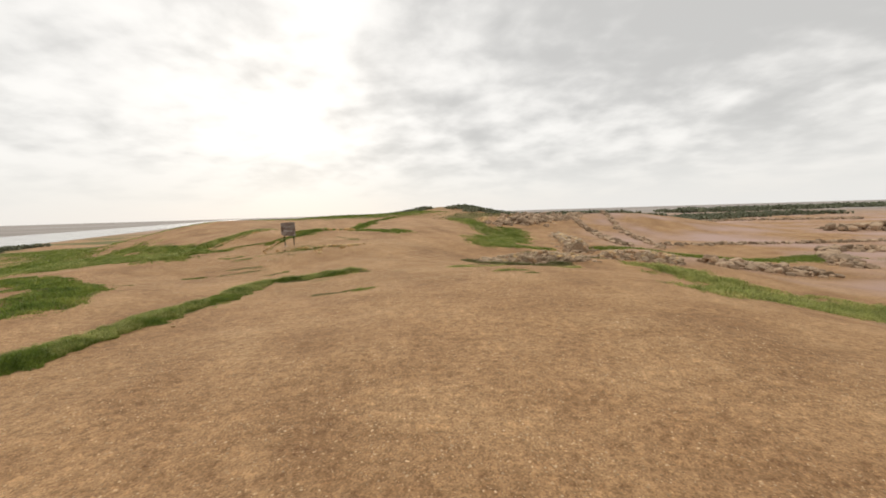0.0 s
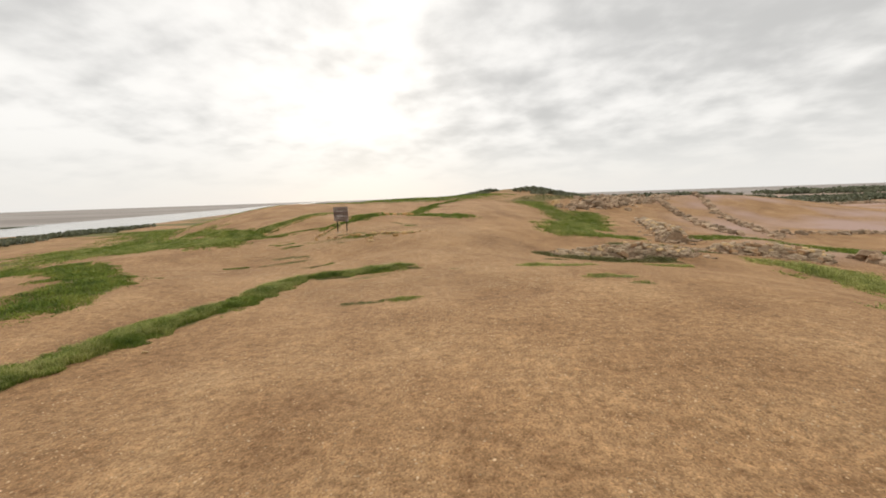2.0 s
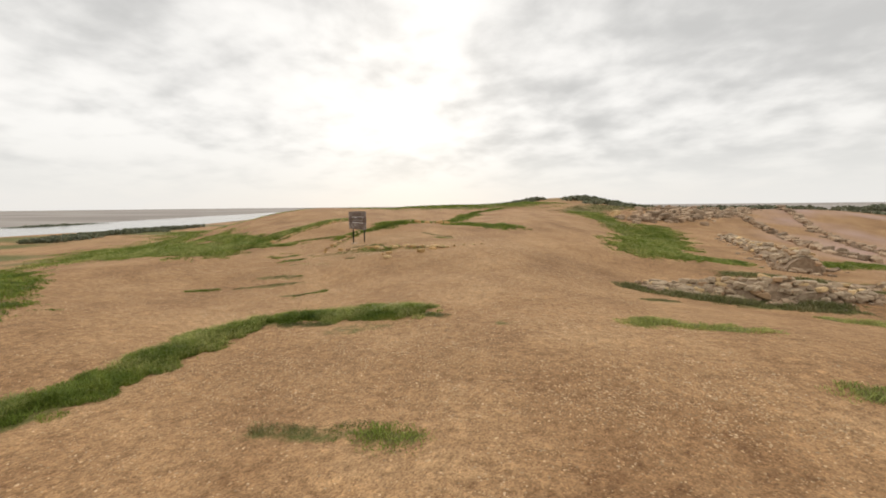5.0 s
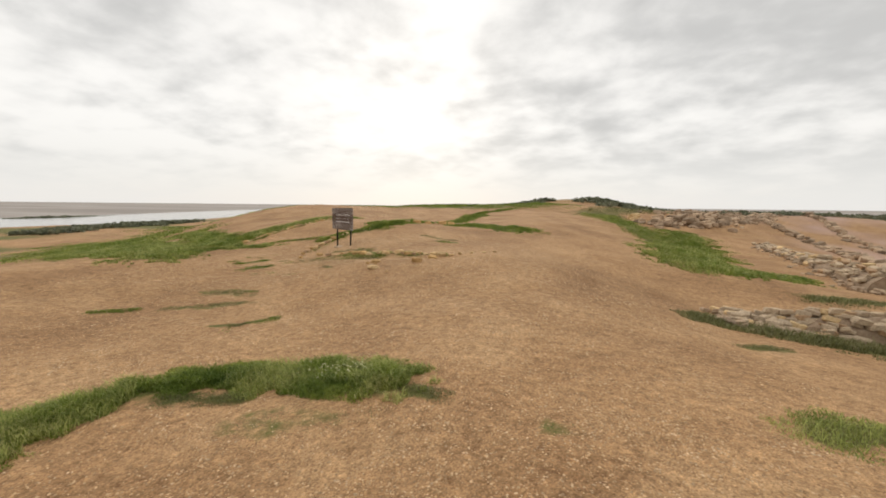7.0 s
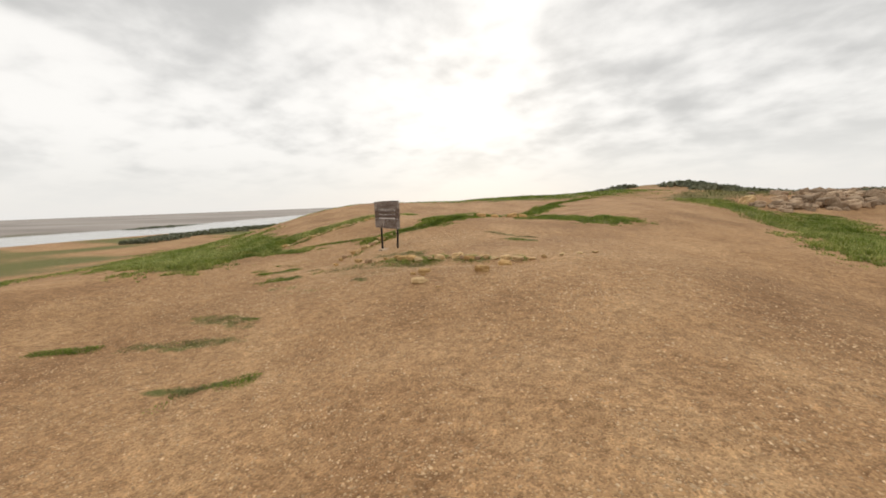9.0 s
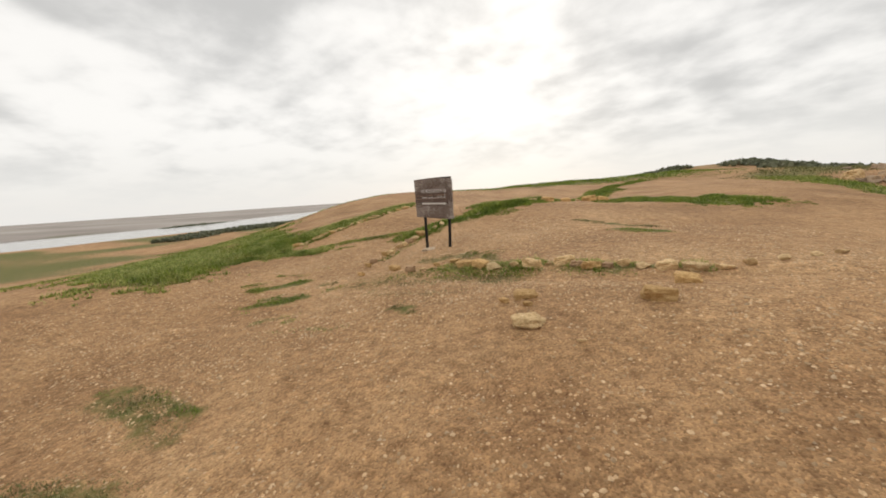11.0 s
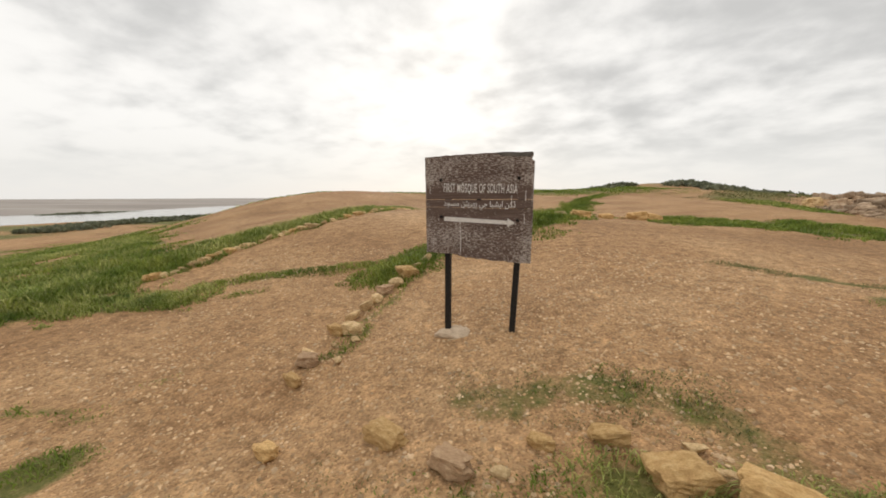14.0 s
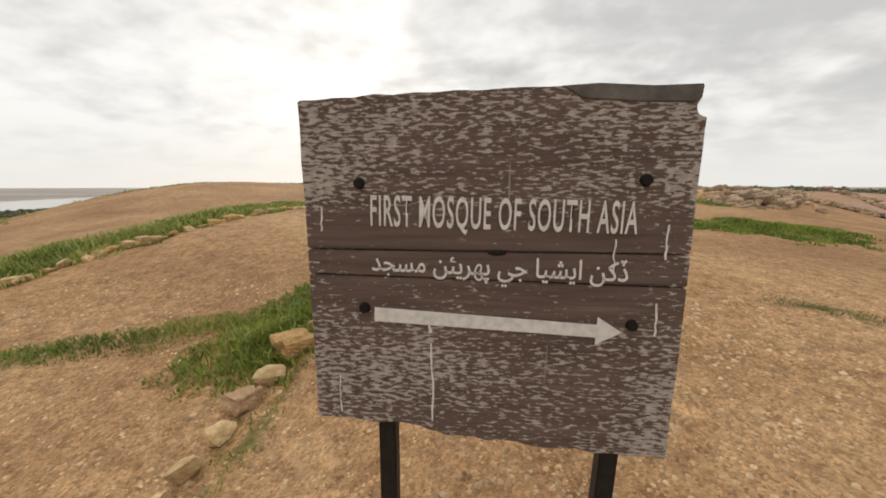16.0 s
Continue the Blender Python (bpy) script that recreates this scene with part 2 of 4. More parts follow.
IRON = plain_material("black_painted_iron", (0.016, 0.014, 0.013), 0.55, 0.0, 40.0, 0.4, 0.3)
PAINT = plain_material("worn_white_paint", (0.66, 0.635, 0.6), 0.75, 0.0, 60.0, 0.18, 0.2)
BOLT = plain_material("rusted_bolt_iron", (0.015, 0.012, 0.011), 0.7, 0.3, 80.0, 0.4, 0.3)
CEMENT = plain_material("dusty_concrete", (0.47, 0.355, 0.245), 0.95, 0.0, 14.0, 0.25, 0.5)
WATER = water_material()
FAR_MUD = plain_material("far_mud_flat", (0.17, 0.14, 0.11), 0.95, 0.0, 0.01, 0.2, 0.0)

# ---- the lie of the land: a broad crest with rises and hollows (x, y, radius, height) ----
NEAR_MOUNDS = (
    (-3.6, 19.7, 3, 0.14), (-5.9, 15.9, 3, -0.29), (-6.9, 20.2, 3, 0.04), (-5, 12.3, 3.4, -0.24),
    (-4.8, 23.8, 3.4, -0.04), (-10.8, 19.2, 3.4, -0.23), (-10.2, 14.7, 3.5, -0.62), (0.7, 15.6, 3.5, -0.31),
    (1.5, 20.8, 3.6, -0.57), (-7.6, 26.2, 3.9, 0.33), (4, 18, 3.9, -0.54), (-5.3, 9, 3.9, -0.35),
    (-12.5, 23, 3.9, -0.31), (5, 22, 4.2, 0.1), (2.7, 26.6, 4.3, -0.22), (-12.8, 26.6, 4.4, 0.71),
    (-0.7, 5.6, 4.6, -0.07), (-0.3, 31, 4.7, 0.3), (-18.3, 24.4, 4.9, 0.03), (8.9, 23.1, 4.9, -0.52),
    (-19.9, 19.2, 4.9, -0.17), (-9.2, 21.5, 1.0, 0.05), (-4, 33, 4.9, 0.33), (10, 15, 4.9, -0.55), (7, 28, 5, -0.51),
)
MIDDLE_MOUNDS = (
    (-8, 0, 5.4, -0.36), (8, 4, 5.6, -0.14), (-16, 2, 5.6, -1.34), (-20, 31, 5.7, 0.55),
    (4.3, 35.6, 5.7, -0.91), (-5, 38, 5.7, -0.05), (-1, 38, 5.8, 0.51), (14, 10, 5.8, -0.54),
    (12.5, 30.2, 5.9, -0.23), (-25, 10, 5.9, -1.4), (5, 40, 6.4, -0.33), (-22, 36, 6.5, 0.97),
    (20, 20, 6.5, -0.74), (-30, 25, 6.7, -0.4), (0, 44, 6.7, 0.36), (0, -8, 6.7, 0.05),
    (-12, 45, 7, 0.44), (-5, 46, 7, 0.16), (20, 5, 7, -1.06), (10, -6, 7, -0.12),
    (-30, 34, 7.2, 0.61), (9, 46, 7.5, -0.38), (-25, 43, 7.6, 1.46), (22.4, 36.4, 7.8, -0.59),
)
FAR_MOUNDS = (
    (28, 30, 8.1, -0.34), (15, 48, 8.3, -0.03), (-20, 52, 8.4, 0.96), (-36, 40, 8.6, 0.64),
    (-40, 0, 8.8, -1.04), (-13, 58, 9, 0.49), (5, 58, 9.1, 0.3), (-4, 60, 9.2, 1.15),
    (13, 56, 9.2, 0.95), (-20, 60, 9.6, 0.58), (40, 20, 9.7, -0.39), (24, 56, 10.1, -0.43),
    (35, 45, 10.2, -0.12), (-40, 60, 11.2, 1.71), (20, 68, 11.4, 1.25), (30, 68, 12.3, 1.64),
    (0, 80, 12.5, 0.55), (40, 78, 14, 2.12), (25, 88, 14, 1.11), (-30, 90, 14, 1.2),
    (48, 90, 14, 1.03), (-1, 77, 11, 2.1),
)


def smooth(v, lo, hi):
    s = np.clip((v - lo) / (hi - lo), 0, 1)
    return s * s * (3 - 2 * s)


def land(x, y):
    x, y = np.asarray(x, float), np.asarray(y, float)
    z = -0.35 - 3.4 * (1 - np.exp(-(np.maximum(x - 2, 0) / 20) ** 1.6)) - 4.5 * (1 - np.exp(-(np.maximum(-x - 8, 0) / 34) ** 2))
    for a, b, r, h in NEAR_MOUNDS + MIDDLE_MOUNDS + FAR_MOUNDS:
        z = z + h * np.exp(-((x - a) ** 2 + (y - b) ** 2) / r ** 2)
    # the creek's bed, and its far bank
    off = -x - 135 - 0.5 * np.maximum(y - 110, 0)
    z = z - 1.7 * smooth(off, -18, 22) * (1 - smooth(off, 52, 80))
    return z


def waves(x, y, seed, size):
    """Soft value noise between -1 and 1."""
    rng = np.random.RandomState(seed)
    grid = rng.uniform(-1, 1, (64, 64))
    u, v = x / size, y / size
    i, j = np.floor(u).astype(int), np.floor(v).astype(int)
    fu, fv = u - i, v - j
    fu, fv = fu * fu * (3 - 2 * fu), fv * fv * (3 - 2 * fv)
    a, b = grid[i % 64, j % 64], grid[(i + 1) % 64, j % 64]
    c, d = grid[i % 64, (j + 1) % 64], grid[(i + 1) % 64, (j + 1) % 64]
    return (a * (1 - fu) + b * fu) * (1 - fv) + (c * (1 - fu) + d * fu) * fv


def ground_z(x, y):
    x, y = np.asarray(x, float), np.asarray(y, float)
    far = np.hypot(x + 5, y - 15)
    fine = np.exp(-(far / 45) ** 2)
    z = land(x, y) + fine * (0.035 * waves(x, y, 3, 1.7) + 0.016 * waves(x, y, 4, 0.6) + 0.008 * waves(x, y, 5, 0.23))
    # the trodden drop below the row of edging stones
    z = z - 0.07 * np.exp(-((y - 19.82 - 0.12 * np.sin(x * 1.3)) / 0.32) ** 2) * smooth(x, -8.9, -7.4) * (1 - smooth(x, -5.0, -3.6))
    return z + (1 - fine) * 0.16 * waves(x, y, 6, 9.0) * np.exp(-(far / 160) ** 2)


def at_ground(x, y):
    return float(ground_z(x, y))


# ---- where grass grows: a run of points with a half width; height and density of the blades ----
GREEN = []


def sward(kind, points, half, tall, dense, dry=False, cover=1.0, blade=0.006):
    """dry: False for green grass, True for pale seeding grass, "weed" for dull low weeds."""
    if dry == "weed" and half < 0.5:
        dense, blade, cover = dense * 2.6, 0.0042, min(1.0, cover * 1.15)
    GREEN.append((kind, points, half, tall, dense, dry, cover, blade))


sward("strip_end", ((-4.9, 13.1), (-4.3, 13.15), (-3.7, 13.1)), 0.3, 0.16, 3500)
sward("strip", ((-6.0, 1.0), (-6.1, 5.5), (-6.1, 8.0), (-6.1, 9.8), (-6.25, 11.4), (-6.15, 12.4), (-5.65, 12.95), (-5.0, 13.22), (-4.2, 13.32), (-3.5, 13.2)), 0.37, 0.17, 6000)
sward("blob", ((-10.2, 6.0), (-9.7, 8.4), (-10.9, 10.6), (-14.0, 12.4), (-19.0, 14.8), (-26.0, 17.5)), 0.85, 0.16, 700, False, 1.0, 0.011)
sward("blob", ((-12.5, 5.5), (-13.5, 8.0), (-17.0, 9.5)), 0.9, 0.14, 500, False, 1.0, 0.011)
sward("field", ((-14.6, 21.0), (-15.1, 22.4), (-15.0, 24.0), (-14.7, 25.4), (-14.3, 26.8), (-14.7, 29.2), (-15.5, 33.0)), 0.8, 0.19, 1000, False, 1.0, 0.011)
sward("field", ((-14.5, 19.0), (-17.0, 20.4), (-22.0, 22.8), (-30.0, 27.0)), 1.3, 0.2, 700, False, 1.0, 0.012)
sward("field", ((-15.5, 22.0), (-18.5, 24.2), (-24.0, 27.4)), 1.0, 0.17, 420, False, 0.95, 0.013)
sward("field", ((-15.6, 20.2), (-22.0, 21.6), (-32.0, 25.0)), 1.7, 0.18, 420, False, 1.0, 0.013)
sward("field", ((-28.0, 25.0), (-40.0, 33.0), (-60.0, 44.0)), 5.0, 0.2, 70, False, 1.0, 0.03)
sward("field", ((-36.0, 40.0), (-60.0, 60.0), (-85.0, 80.0)), 9.0, 0.25, 22, False, 0.9, 0.05)
sward("path_edge", ((-10.7, 22.9), (-10.6, 23.7), (-9.95, 24.5), (-9.3, 25.6), (-9.0, 28.0), (-9.5, 36.0), (-9.0, 44.0), (-7.5, 52.0)), 0.42, 0.17, 1300, False, 1.0, 0.009)
sward("path_edge", ((-10.8, 23.35), (-11.4, 23.1), (-12.1, 22.9), (-12.7, 22.6), (-13.4, 21.9)), 0.2, 0.09, 2400, False, 0.62)
sward("tuft", ((-12.45, 22.0), (-12.1, 22.3)), 0.1, 0.06, 1400, False, 0.8)
sward("hollow", ((3.0, 25.4), (3.2, 28.0), (4.0, 31.0), (5.4, 35.0), (6.6, 39.5), (7.2, 44.0)), 1.6, 0.22, 420, False, 1.0, 0.012)
sward("hollow", ((4.6, 38.0), (3.5, 43.0), (1.5, 50.0)), 1.8, 0.2, 120, False, 1.0, 0.02)
sward("hollow", ((3.4, 25.0), (5.4, 26.3), (6.7, 27.8)), 0.9, 0.2, 420, False, 1.0, 0.012)
sward("wall_foot", ((4.5, 21.9), (6.5, 22.4), (9.0, 23.4), (12.0, 25.0)), 0.55, 0.15, 350, "weed", 0.9, 0.011)
sward("slope", ((10.4, 18.8), (11.2, 16.2), (11.6, 13.5), (14.0, 12.2), (22.0, 14.5), (30.0, 16.5)), 1.5, 0.26, 420, True, 1.0, 0.012)
sward("slope", ((6.6, 9.8), (9.5, 10.3), (12.5, 11.6)), 0.8, 0.2, 420, True, 1.0, 0.012)
sward("plain", ((17.5, 28.0), (24.0, 31.5), (33.0, 34.0)), 1.9, 0.22, 110, False, 1.0, 0.02)
sward("plain", ((36.0, 30.0), (50.0, 33.0)), 1.6, 0.22, 80, False, 1.0, 0.02)
sward("tuft", ((-10.6, 18.2), (-10.4, 18.3)), 0.08, 0.05, 1400, False, 0.7)
sward("tuft", ((-9.4, 18.2), (-9.3, 18.25)), 0.09, 0.05, 1400, False, 0.7)
sward("tuft", ((-7.95, 18.5), (-7.85, 18.55)), 0.07, 0.05, 1300, False, 0.7)
sward("path_edge", ((-10.2, 21.2), (-10.3, 21.8), (-10.32, 22.5)), 0.12, 0.09, 900, False, 0.7)
sward("tuft", ((-11.35, 19.15), (-10.95, 19.7)), 0.19, 0.07, 2000, False, 0.9)
sward("tuft", ((-10.6, 18.55), (-10.1, 19.0)), 0.19, 0.07, 2000, False, 0.9)
sward("tuft", ((-9.95, 19.3), (-9.8, 19.5)), 0.1, 0.05, 900, False, 0.7)
sward("tuft", ((-7.0, 15.0), (-6.7, 15.2)), 0.15, 0.08, 2200, False, 0.9)
sward("tuft", ((-7.25, 14.85), (-7.05, 14.5)), 0.14, 0.05, 1200, False, 0.7)
sward("tuft", ((-10.5, 14.75), (-10.05, 15.15)), 0.17, 0.08, 1900, False, 0.9)
sward("tuft", ((-9.3, 15.4), (-8.4, 15.7), (-7.5, 16.1)), 0.16, 0.05, 420, False, 0.55)
sward("tuft", ((-10.7, 18.4), (-10.2, 18.8)), 0.13, 0.07, 900, False, 0.8)
sward("tuft", ((-9.9, 18.1), (-9.5, 18.4)), 0.1, 0.05, 700, False, 0.7)
sward("tuft", ((-9.85, 16.5), (-9.6, 16.62)), 0.13, 0.05, 1500, False, 0.75)
sward("tuft", ((-9.1, 16.6), (-8.95, 16.65)), 0.1, 0.05, 1300, False, 0.65)
sward("tuft", ((-8.6, 16.6), (-8.4, 16.62)), 0.09, 0.05, 1500, False, 0.75)
sward("tuft", ((-9.4, 17.85), (-8.4, 18.1)), 0.12, 0.04, 700, False, 0.55)
sward("tuft", ((-11.8, 19.9), (-11.3, 20.0)), 0.14, 0.06, 1600, False, 0.75)
sward("tuft", ((-11.3, 20.35), (-11.2, 20.5)), 0.08, 0.04, 1200, False, 0.6)
sward("oval", ((-6.2, 29.2), (-5.2, 28.6), (-4.4, 28.3)), 1.4, 0.14, 1000, False, 0.95, 0.011)
sward("bare_oval", ((-6.15, 22.75), (-5.5, 22.55)), 0.26, 0.06, 1500, False, 0.8)
sward("bare_oval", ((-7.0, 23.7), (-6.3, 23.4), (-5.6, 23.3)), 0.16, 0.05, 900, "weed", 0.7)
sward("patch", ((-3.45, 9.5), (-2.7, 9.68)), 0.2, 0.05, 1300, "weed", 0.62, 0.008)
sward("patch", ((-2.65, 9.62), (-2.05, 9.6)), 0.17, 0.07, 2600, False, 0.8)
sward("tussock", ((0.25, 13.45), (0.95, 13.6), (1.6, 13.5)), 0.36, 0.13, 1500, True, 0.95)
sward("tussock", ((1.5, 11.05), (2.15, 11.05)), 0.24, 0.09, 1400, True, 0.8)
sward("tussock", ((2.05, 10.3), (2.35, 10.35)), 0.13, 0.09, 1800)
sward("tussock", ((0.9, 16.6), (1.6, 17.0)), 0.2, 0.06, 900, "weed", 0.7)
sward("wall_foot", ((1.2, 18.75), (2.6, 18.45), (4.0, 18.2), (5.4, 18.35)), 0.58, 0.2, 900, "weed", 1.0, 0.009)
sward("wall_foot", ((5.0, 20.8), (6.8, 20.9), (8.2, 21.3)), 0.4, 0.14, 500, "weed", 0.9, 0.01)
sward("plain", ((11.0, 29.2), (14.0, 31.0), (16.7, 32.0)), 0.75, 0.2, 260, False, 1.0, 0.016)
sward("row", ((-8.35, 20.33), (-7.7, 20.3), (-6.9, 20.3), (-6.0, 20.2), (-5.0, 20.15)), 0.15, 0.11, 2600, True, 0.75)
sward("row", ((-8.5, 20.18), (-7.6, 20.08), (-6.8, 20.05), (-5.8, 19.95)), 0.15, 0.08, 1800, False, 0.55)
sward("row", ((-8.9, 20.72), (-8.4, 20.9), (-7.9, 20.9), (-7.75, 20.65)), 0.3, 0.045, 1500, "weed", 0.55, 0.007)
sward("row", ((-8.75, 20.8), (-8.2, 20.95), (-7.9, 20.9)), 0.2, 0.06, 1000, False, 0.5)
sward("row", ((-9.4, 19.75), (-8.6, 19.85), (-7.9, 19.85), (-7.0, 19.8)), 0.42, 0.045, 1100, "weed", 0.42, 0.007)
sward("row", ((-8.9, 20.0), (-8.2, 19.95), (-7.4, 19.85)), 0.25, 0.07, 1000, False, 0.45)
sward("row", ((-8.9, 19.25), (-8.2, 19.05), (-7.6, 19.1)), 0.34, 0.04, 500, "weed", 0.35, 0.007)
sward("row", ((-8.0, 18.6), (-7.7, 18.5)), 0.12, 0.05, 1600, "weed", 0.7, 0.007)
sward("row", ((-10.3, 20.95), (-10.15, 21.2), (-10.2, 21.5)), 0.1, 0.06, 2600, False, 0.6)
sward("tuft", ((-3.2, 13.08), (-2.85, 13.02)), 0.13, 0.07, 2400, "weed", 0.8, 0.008)
sward("tuft", ((-4.5, 12.3), (-3.9, 12.5), (-3.4, 12.55)), 0.3, 0.035, 900, "weed", 0.5, 0.008)
sward("tuft", ((-5.6, 12.5), (-4.9, 12.72)), 0.16, 0.05, 2200, "weed", 0.75, 0.008)
sward("tuft", ((-1.9, 12.8), (-1.7, 12.8)), 0.12, 0.05, 1000, "weed", 0.6, 0.008)
sward("tuft", ((-9.5, 15.4), (-8.8, 15.5), (-8.0, 16.0)), 0.22, 0.05, 1300, "weed", 0.55, 0.008)
sward("tuft", ((-7.45, 14.7), (-7.1, 14.85)), 0.17, 0.06, 1500, "weed", 0.75, 0.008)
sward("tuft", ((-9.7, 16.5), (-9.0, 16.5), (-8.3, 16.4)), 0.3, 0.045, 1000, "weed", 0.5, 0.008)
sward("tuft", ((-11.75, 19.2), (-11.6, 19.5)), 0.14, 0.06, 2000, False, 0.7)
sward("tuft", ((-10.75, 18.75), (-10.6, 18.95)), 0.15, 0.06, 2000, False, 0.7)
sward("tuft", ((-10.3, 19.6), (-10.1, 19.65)), 0.1, 0.05, 1600, "weed", 0.7)
sward("field", ((-15.0, 20.7), (-13.8, 21.2), (-13.0, 21.9)), 0.4, 0.11, 2400, False, 0.8, 0.009)
sward("path_edge", ((-9.5, 25.6), (-9.2, 28.0), (-9.5, 34.0), (-9.0, 42.0)), 0.85, 0.2, 520, False, 1.0, 0.011)
sward("tussock", ((4.5, 16.75), (5.5, 16.8)), 0.34, 0.13, 1200, True, 0.95)
sward("crest", ((-24.0, 47.0), (-14.0, 52.0), (-7.0, 57.0), (-5.0, 62.0)), 4.0, 0.25, 45, False, 1.0, 0.03)
sward("crest", ((1.5, 52.0), (4.0, 57.0), (9.0, 62.0)), 3.0, 0.22, 45, "weed", 0.75, 0.03)
sward("crest", ((-30.0, 52.0), (-45.0, 56.0)), 6.0, 0.2, 25, False, 0.9, 0.04)


def gap_to(x, y, points):
    """The distance from (x, y) to a run of points."""
    best = np.full(np.shape(x), 1e9)
    for (ax, ay), (bx, by) in zip(points, points[1:]):
        dx, dy = bx - ax, by - ay
        s = np.clip(((x - ax) * dx + (y - ay) * dy) / (dx * dx + dy * dy), 0, 1)
        best = np.minimum(best, np.hypot(x - ax - s * dx, y - ay - s * dy))
    return best


def mesh_of(name, verts, faces, mat, smooth_shade=False):
    me = bpy.data.meshes.new(name)
    me.from_pydata(verts, [], faces)
    me.materials.append(mat)
    if smooth_shade:
        me.polygons.foreach_set("use_smooth", np.ones(len(me.polygons), bool))
    me.update()
    return me


def part(name, bm, mat, parent=None, label="", soft=False):
    me = bpy.data.meshes.new(name)
    bm.to_mesh(me)
    bm.free()
    me.materials.append(mat)
    if soft:
        me.polygons.foreach_set("use_smooth", np.ones(len(me.polygons), bool))
    ob = new(name, me)
    ob.parent = parent
    return tagged(ob, label=label)


def spread(middle, step, reach, grow):
    """Ticks that are even near the middle and widen outwards."""
    ticks, s, v = [0.0], step, 0.0
    while v < reach:
        v += s
        ticks.append(v)
        if v > 13:
            s *= grow
    return np.array([middle - t for t in ticks[:0:-1]] + [middle + t for t in ticks])


gx, gy = spread(-4.0, 0.14, 4200.0, 1.045), spread(13.0, 0.14, 4200.0, 1.045)
GX, GY = np.meshgrid(gx, gy)
GZ = ground_z(GX, GY)
nx, ny = len(gx), len(gy)
idx = np.arange(nx * ny).reshape(ny, nx)
quads = np.stack([idx[:-1, :-1], idx[:-1, 1:], idx[1:, 1:], idx[1:, :-1]], -1).reshape(-1, 4)
ground_mesh = bpy.data.meshes.new("ground")
ground_mesh.vertices.add(nx * ny)
ground_mesh.vertices.foreach_set("co", np.stack([GX, GY, GZ], -1).ravel())
ground_mesh.loops.add(len(quads) * 4)
ground_mesh.loops.foreach_set("vertex_index", quads.ravel())
ground_mesh.polygons.add(len(quads))
ground_mesh.polygons.foreach_set("loop_start", np.arange(0, len(quads) * 4, 4))
ground_mesh.polygons.foreach_set("use_smooth", np.ones(len(quads), bool))
ground_mesh.update(calc_edges=True)
ground_mesh.materials.append(EARTH)
turf = np.zeros(GX.shape)
for kind, points, half, tall, dense, dry, cover, blade in GREEN:
    turf = np.maximum(turf, cover * (1 - smooth(gap_to(GX, GY, points) + 0.3 * half * waves(GX, GY, 36, 0.45 + half * 0.5), half * 0.35, half * 1.05)))
far_out = np.hypot(GX + 5, GY - 15)
turf = np.maximum(turf, 0.9 * (0.6 + 0.8 * waves(GX, GY, 51, 11.0)) * smooth(-GX - 0.35 * GY, 13, 24) * smooth(GY - 0.2 * GX, 21, 27) * (1 - smooth(far_out, 170, 260)))
turf = np.maximum(turf, 0.55 * smooth(GY, 58, 75) * (1 - smooth(GX - 0.1 * GY, 2, 20)) * smooth(GX, -60, -30))
plain = smooth(GX - 0.12 * GY, 6, 16)
# mud beyond the creek, plus painted haze that grows with distance
hazed_mud = np.maximum(smooth(far_out, 150, 420), smooth(-GX - 0.5 * np.maximum(GY - 110, 0), 118, 140))
for key, values in (("turf", turf), ("plain", plain), ("hazed_mud", hazed_mud)):
    ground_mesh.attributes.new(key, "FLOAT", "POINT").data.foreach_set("value", values.ravel())
ground = tagged(new("ground", ground_mesh), "bare brown gravelly earth with scattered grassy patches", "ground", kind="structure")

WATER_Z = -5.4
water_bm = bmesh.new()
for co in ((-1500, -700), (-40, -700), (-40, 400), (-260, 1700), (-2500, 2600), (-3200, 300)):
    water_bm.verts.new((*co, WATER_Z))
water_bm.faces.new(water_bm.verts)
water = part("water", water_bm, WATER)
tagged(water, "still grey creek water beyond the grassy bank", "water", kind="structure")

# ---- the signboard ----


def slab(outline, depth, bevel):
    """An upright slab from an outline in x and z, its face at y = 0 and its back at y = depth."""
    bm = bmesh.new()
    front = [bm.verts.new((x, 0, z)) for x, z in outline]
    face = bm.faces.new(front)
    bm.normal_update()
    if face.normal.y > 0:
        face.normal_flip()
    out = bmesh.ops.extrude_face_region(bm, geom=[face])
    bmesh.ops.translate(bm, vec=(0, depth, 0), verts=[v for v in out["geom"] if isinstance(v, bmesh.types.BMVert)])
    bmesh.ops.recalc_face_normals(bm, faces=bm.faces)
    bmesh.ops.bevel(bm, geom=[e for e in bm.edges if e.calc_face_angle(0) > 0.9], offset=bevel, segments=2, affect="EDGES")
    return bm


def ragged(a, b, steps, rough, rng):
    """Points from a to b with a worn, uneven line; b is left out."""
    pts = []
    for i in range(steps):
        s = i / steps
        w = rough if 0 < i else 0.0
        pts.append((a[0] + (b[0] - a[0]) * s + rng.uniform(-w, w) * 0.6, a[1] + (b[1] - a[1]) * s + rng.uniform(-w, w)))
    return pts


def box_bm(x0, y0, z0, x1, y1, z1, bevel=0.004):
    bm = bmesh.new()
    bmesh.ops.create_cube(bm, size=1.0)
    for v in bm.verts:
        v.co = ((x0 + x1) / 2 + v.co.x * (x1 - x0), (y0 + y1) / 2 + v.co.y * (y1 - y0), (z0 + z1) / 2 + v.co.z * (z1 - z0))
    bmesh.ops.bevel(bm, geom=bm.edges[:], offset=bevel, segments=2, affect="EDGES")
    return bm


